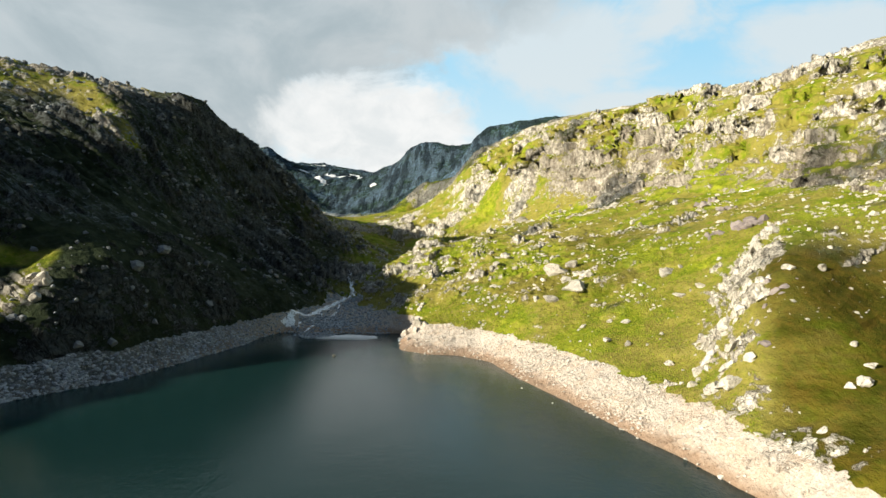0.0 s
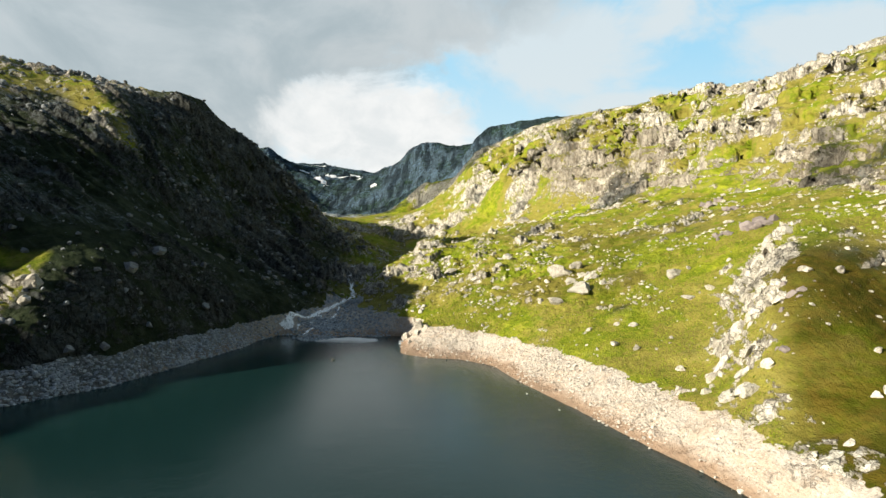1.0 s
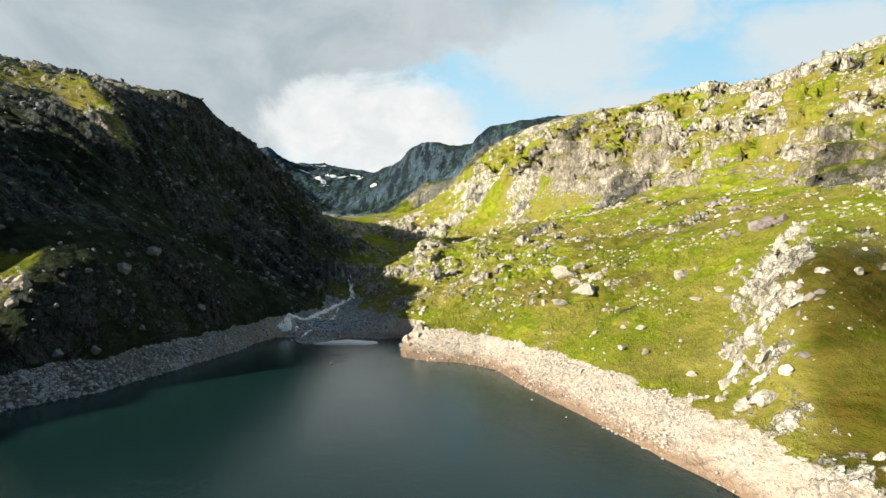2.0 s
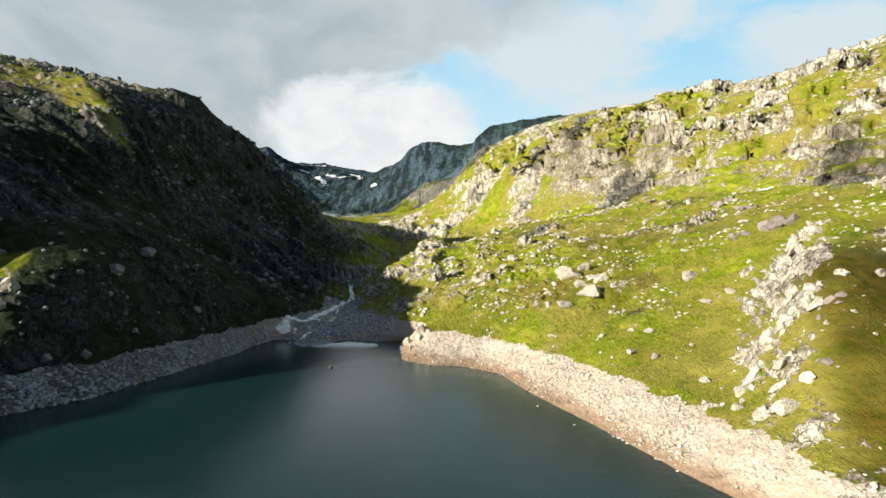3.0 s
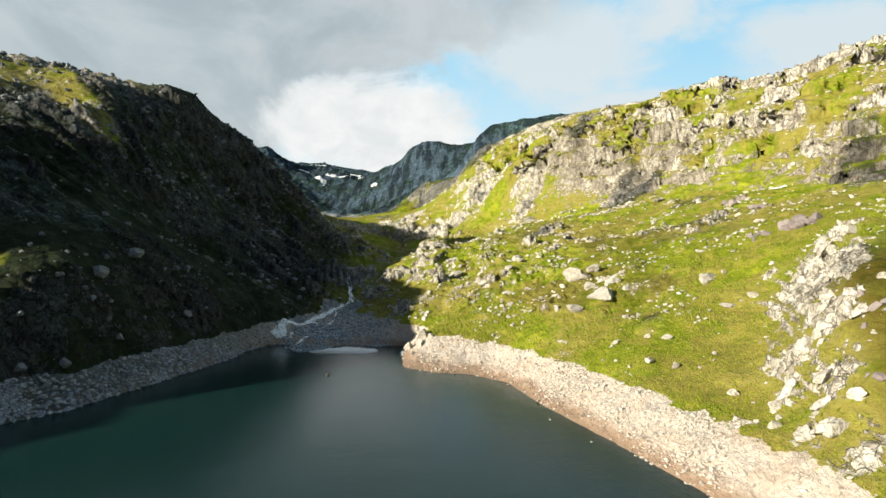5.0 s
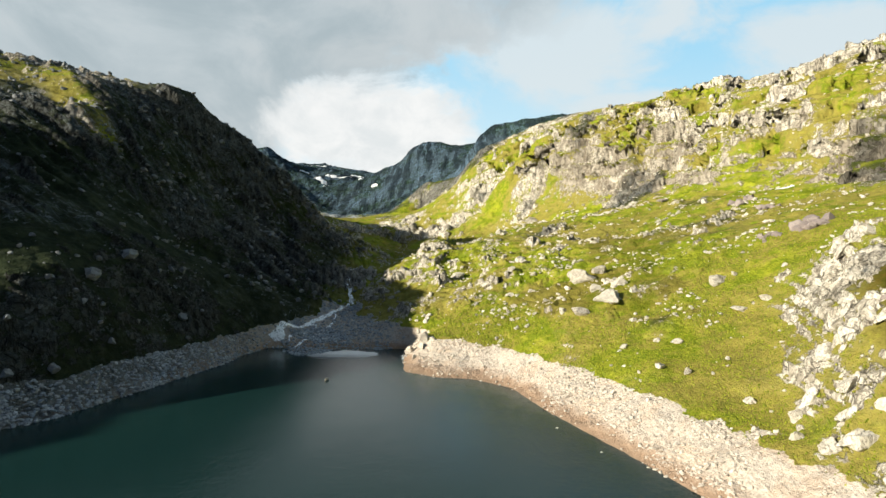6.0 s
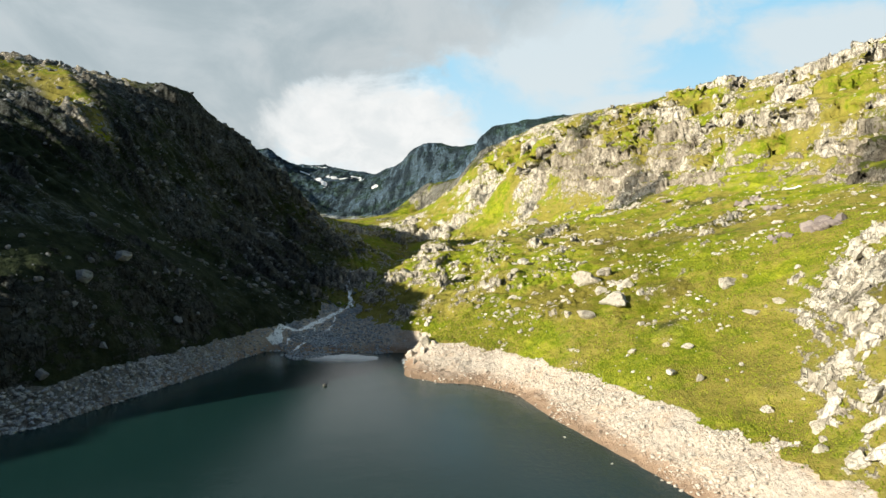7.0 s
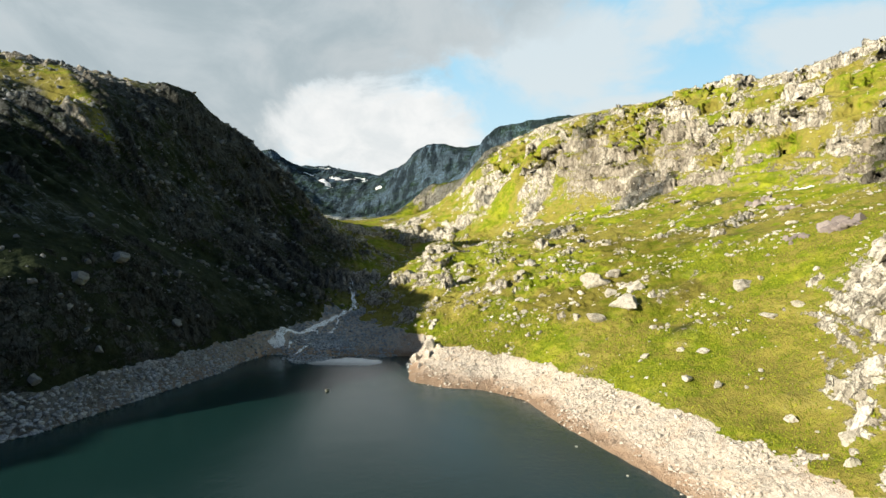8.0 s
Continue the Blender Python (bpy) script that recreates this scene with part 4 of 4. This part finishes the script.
BROOK = [(-107, 626), (-116, 600), (-124, 576), (-130, 548), (-138, 523), (-142, 505)]
_spots = 0.15 + smooth(_clump, 0.0, 0.4)
scatter("shore_rubble", "pale angular rubble on the bare lake shore", _bank * (1 - WEST) * _spots * (0.35 + smooth(_z, 1.0, 5.0)), 11000, heavy(0.25, 2.1, 4.0), M_BANK, 1, 0.55, (70, 1.6, 420, "pale angular block lying on the bare shore", "blocks on the pale shore"))
scatter("shore_rubble", "grey angular rubble on the shaded lake shore", _bank * np.maximum(WEST, smooth(-_x, 35, 60)) * _spots * (1 - near_line(_x, _y, BROOK, 7)) * (1 - 0.65 * smooth(_y, 470, 500)), 17000, heavy(0.3, 3.0, 3.2), M_BANK_SHADE, 2, 0.65, (60, 2.0, 460, "grey angular block lying on the shaded shore", "blocks on the grey shore"))
scatter("hillside_stones", "pale stones strewn over the green hillside", _east * (1 - 0.9 * near_line(_x, _y, CREST, 170)) * (0.04 + smooth(_clump, 0.05, 0.32)) * (1 - 0.8 * np.clip(BROWN_SHADE, 0, 1)) / (0.3 + _dist / 500), 11000, heavy_far(0.4, 3.6, 3.6), M_STONE, 3, 0.6, (120, 2.0, 520, "pale stone lying in hillside grass", "stones on the hillside"))
scatter("mountainside_stones", "grey stones strewn over the dark mountainside", _seen * WEST * (1 - BARE) * (_dist < 1100) * (0.1 + smooth(_clump, 0.0, 0.4)) * (0.6 + 1.6 * smooth(_y, 520, 680)) / (0.3 + _dist / 500), 5200, heavy_far(0.35, 4.2, 4.5), M_STONE_SHADE, 4, 0.7, (60, 2.2, 560, "grey stone on the dark heather slope", "stones on the mountainside"))


def tussocks(count, seed):
    """Grass tufts on the nearer slope, as one object."""
    m, k, bsdf = material("tussock_grass")
    luck = k.add("ShaderNodeNewGeometry").outputs["Random Per Island"]
    col = k.mix(luck, (0.105, 0.140, 0.010), (0.270, 0.290, 0.025))
    k.plug(bsdf.inputs["Base Color"], col)
    bsdf.inputs["Roughness"].default_value = 0.9
    bsdf.inputs["Specular IOR Level"].default_value = 0.1
    rng = np.random.RandomState(seed)
    cell = (RADIUS * np.gradient(RADIUS, axis=0) * np.gradient(TURN, axis=1)).ravel()
    odds = cell * _east * (ROCKY < 0.42) * (_dist < 520) * (BROWN_SHADE < 0.05) * (0.3 + smooth(_clump, -0.3, 0.3)) / (0.2 + _dist / 400)
    at = WHERE[rng.choice(len(odds), count, p=odds / odds.sum())]
    at = at + np.column_stack([rng.uniform(-0.6, 0.6, (count, 2)), np.zeros(count)])
    wide = rng.uniform(0.22, 0.62, count) * np.clip(at[:, 1] / 330, 0.8, 1.5)
    tall = wide * rng.uniform(0.8, 1.5, count)
    a = rng.uniform(0, 6.28, count)[:, None] + np.arange(5) * 1.2566
    ring = np.stack([np.cos(a), np.sin(a), np.full_like(a, -0.25)], -1) * wide[:, None, None] * rng.uniform(0.6, 1.1, (count, 5, 1))
    tip = np.stack([rng.uniform(-0.4, 0.4, count) * wide, rng.uniform(-0.4, 0.4, count) * wide, tall], -1)[:, None]
    verts = (np.concatenate([ring, tip], 1) + at[:, None]).reshape(-1, 3)
    i = np.arange(5)
    tris = np.column_stack([i, (i + 1) % 5, np.full(5, 5)])
    faces = (np.arange(count)[:, None, None] * 6 + tris[None]).reshape(-1, 3)
    me = mesh_of("grass_tussocks", verts, faces, soft=True)
    me.materials.append(m)
    tagged(new("grass_tussocks", me), "yellow-green grass tufts covering the hillside", "grass", kind="stuff")


tussocks(36000, 9)


# ---- the stream ----
def foam_material():
    m, k, bsdf = material("white_water")
    where = k.add("ShaderNodeNewGeometry").outputs["Position"]
    torn = k.noise(k.scaled(where, 1, 0.45, 1), 0.45, 6, 0.75, 1.2)
    k.plug(bsdf.inputs["Base Color"], k.mix(k.ramp(torn, 0.37, 0.50), (0.10, 0.115, 0.125), (0.84, 0.86, 0.87)))
    bsdf.inputs["Roughness"].default_value = 0.35
    k.plug(bsdf.inputs["Normal"], k.add("ShaderNodeBump", Height=torn, Strength=0.6, Distance=0.5).outputs[0])
    return m


M_FOAM = foam_material()


def stream(name, label, line, widths, mat, seed):
    """Water laid along a line of the plan, draped over its bed."""
    pts = along([(x, y, w) for (x, y), w in zip(line, widths)], 2.5)
    wig = fractal(np.column_stack([pts[:, 0], pts[:, 1], pts[:, 0] * 0 + seed]), 14, 3) * 5
    wid = pts[:, 2] * (0.8 + 0.9 * fractal(np.column_stack([pts[:, 0], pts[:, 1], pts[:, 0] * 0 + seed + 40]), 9, 3))
    way = np.gradient(pts[:, :2], axis=0)
    way /= np.linalg.norm(way, axis=1)[:, None]
    across = np.column_stack([way[:, 1], -way[:, 0]])
    across_n = 5
    verts = []
    for p, a, w, g in zip(pts, across, wid, wig):
        for i in range(across_n):
            q = p[:2] + a * (g + w * (i / (across_n - 1) - 0.5))
            verts.append((q[0], q[1], surface_at(*q)[2] + 0.45 - 0.25 * abs(i / (across_n - 1) - 0.5)))
    n = len(pts)
    i, j = np.meshgrid(np.arange(n - 1), np.arange(across_n - 1), indexing="ij")
    a = (i * across_n + j).ravel()
    me = mesh_of(name, np.array(verts), np.column_stack([a, a + 1, a + across_n + 1, a + across_n]))
    me.materials.append(mat)
    tagged(new(name, me), label, "stream", kind="structure")


stream("water_stream", "white mountain stream tumbling over rocks", [(-113, 760), (-122, 705), (-106, 660), (-107, 626), (-116, 600), (-124, 576), (-130, 548), (-138, 523), (-142, 505)], (3.5, 4, 4.5, 5, 5, 6, 6.5, 7, 8), M_FOAM, 1)
stream("water_stream", "shallow side branch of the stream over gravel", [(-114, 604), (-109, 575), (-113, 548), (-118, 520), (-122, 496)], (1.5, 2, 2.5, 3, 4), M_FOAM, 2)
stream("water_stream", "thin outer branch of the stream between stones", [(-126, 572), (-118, 550), (-126, 530), (-131, 508)], (1.5, 2, 2, 3), M_FOAM, 4)
stream("water_stream", "quiet grey pool of the stream behind the hummock", [(-113, 760), (-95, 766), (-76, 770), (-70, 790), (-67, 870), (-62, 985)], (4, 8, 20, 18, 8, 6), M_WATER, 3)


# ---- snow left in the hollows ----
def snow_material():
    m, k, bsdf = material("old_snow")
    where = k.add("ShaderNodeNewGeometry").outputs["Position"]
    k.plug(bsdf.inputs["Base Color"], k.mix(k.ramp(k.noise(where, 0.05, 4, 0.6), 0.4, 0.7), (0.86, 0.88, 0.90), (0.70, 0.72, 0.74)))
    bsdf.inputs["Roughness"].default_value = 0.7
    return m


M_SNOW = snow_material()


def snow_patch(x, y, long, wide, turn, lift=1.5):
    """A drift that follows the ground under it, inside an uneven oval."""
    c, d = math.cos(radians(turn)), math.sin(radians(turn))
    dx, dy = PLAN[:, 0] - x, PLAN[:, 1] - y
    u, v = (dx * c + dy * d) / long, (dy * c - dx * d) / wide
    inside = (np.abs(u) < 1.6) & (np.abs(v) < 1.6)
    r = np.full(len(u), 9.0)
    pts = WHERE[inside]
    r[inside] = u[inside] ** 2 + v[inside] ** 2 + 1.6 * fractal(pts, long * 0.7, 4, 0.6)
    grid = r.reshape(NR, NA)
    i, j = np.nonzero((grid[:-1, :-1] < 1) & (grid[1:, 1:] < 1) & (grid[1:, :-1] < 1) & (grid[:-1, 1:] < 1))
    a = i * NA + j
    if len(a) == 0:
        return
    quads = np.column_stack([a, a + 1, a + NA + 1, a + NA])
    used, inverse = np.unique(quads, return_inverse=True)
    me = mesh_of("snow_patch", WHERE[used] + (0, -0.3 * lift, lift), inverse.reshape(quads.shape))
    me.materials.append(M_SNOW)
    tagged(new("snow_patch", me), "old white snow patch lying on bare rock", "snow", "snow patches")


for row in ((337, 662, 13, 5, -68, 0.5), (-822, 3520, 75, 34, 0), (-600, 3295, 95, 22, 5), (-542, 3345, 34, 30, 0), (-495, 3300, 34, 22, 0), (-700, 3160, 110, 26, -60), (-816, 3280, 34, 24, 0), (-380, 2895, 26, 18, 0), (-640, 3000, 22, 14, 0)):
    snow_patch(*row)


def cloud_glint():
    """Ragged pale sheet just awash at the stream's mouth, painting the bright cloud's reflection."""
    m, k, bsdf = material("glint_paint")
    where = k.add("ShaderNodeNewGeometry").outputs["Position"]
    k.plug(bsdf.inputs["Base Color"], k.mix(k.ramp(k.noise(where, 0.2, 4, 0.6), 0.35, 0.7), (0.74, 0.74, 0.74), (0.60, 0.60, 0.60)))
    _, sy, _ = k.add("ShaderNodeSeparateXYZ", Vector=where).outputs
    # the painted reflection fades out towards the open lake
    k.plug(bsdf.inputs["Alpha"], k.ramp(k.math("MULTIPLY_ADD", k.noise(k.scaled(where, 1, 2, 1), 0.12, 4, 0.6), 10.0, sy), 455.0, 487.0))
    bsdf.inputs["Roughness"].default_value = 0.3
    n = 96
    ring = []
    for r, z in ((1.0, -0.25), (0.85, 0.04), (0.5, 0.12), (0.0, 0.16)):
        for i in range(n):
            a = 6.2832 * i / n
            w = r * (1 + 0.12 * math.sin(2 * a + 1) + 0.07 * math.sin(5 * a) + 0.04 * math.sin(11 * a + 2) + 0.03 * math.sin(23 * a))
            ring.append((-82 + 25 * w * math.cos(a), 471 + 23 * w * math.sin(a), z))
    i = np.arange(n)
    quads = np.concatenate([np.column_stack([q * n + i, q * n + (i + 1) % n, (q + 1) * n + (i + 1) % n, (q + 1) * n + i]) for q in (0, 1, 2)])
    me = mesh_of("cloud_glint", np.array(ring), quads)
    me.materials.append(m)
    tagged(new("cloud_glint", me), "pale sheet painting a cloud's reflection at the stream mouth", "silt bar", kind="structure")


cloud_glint()
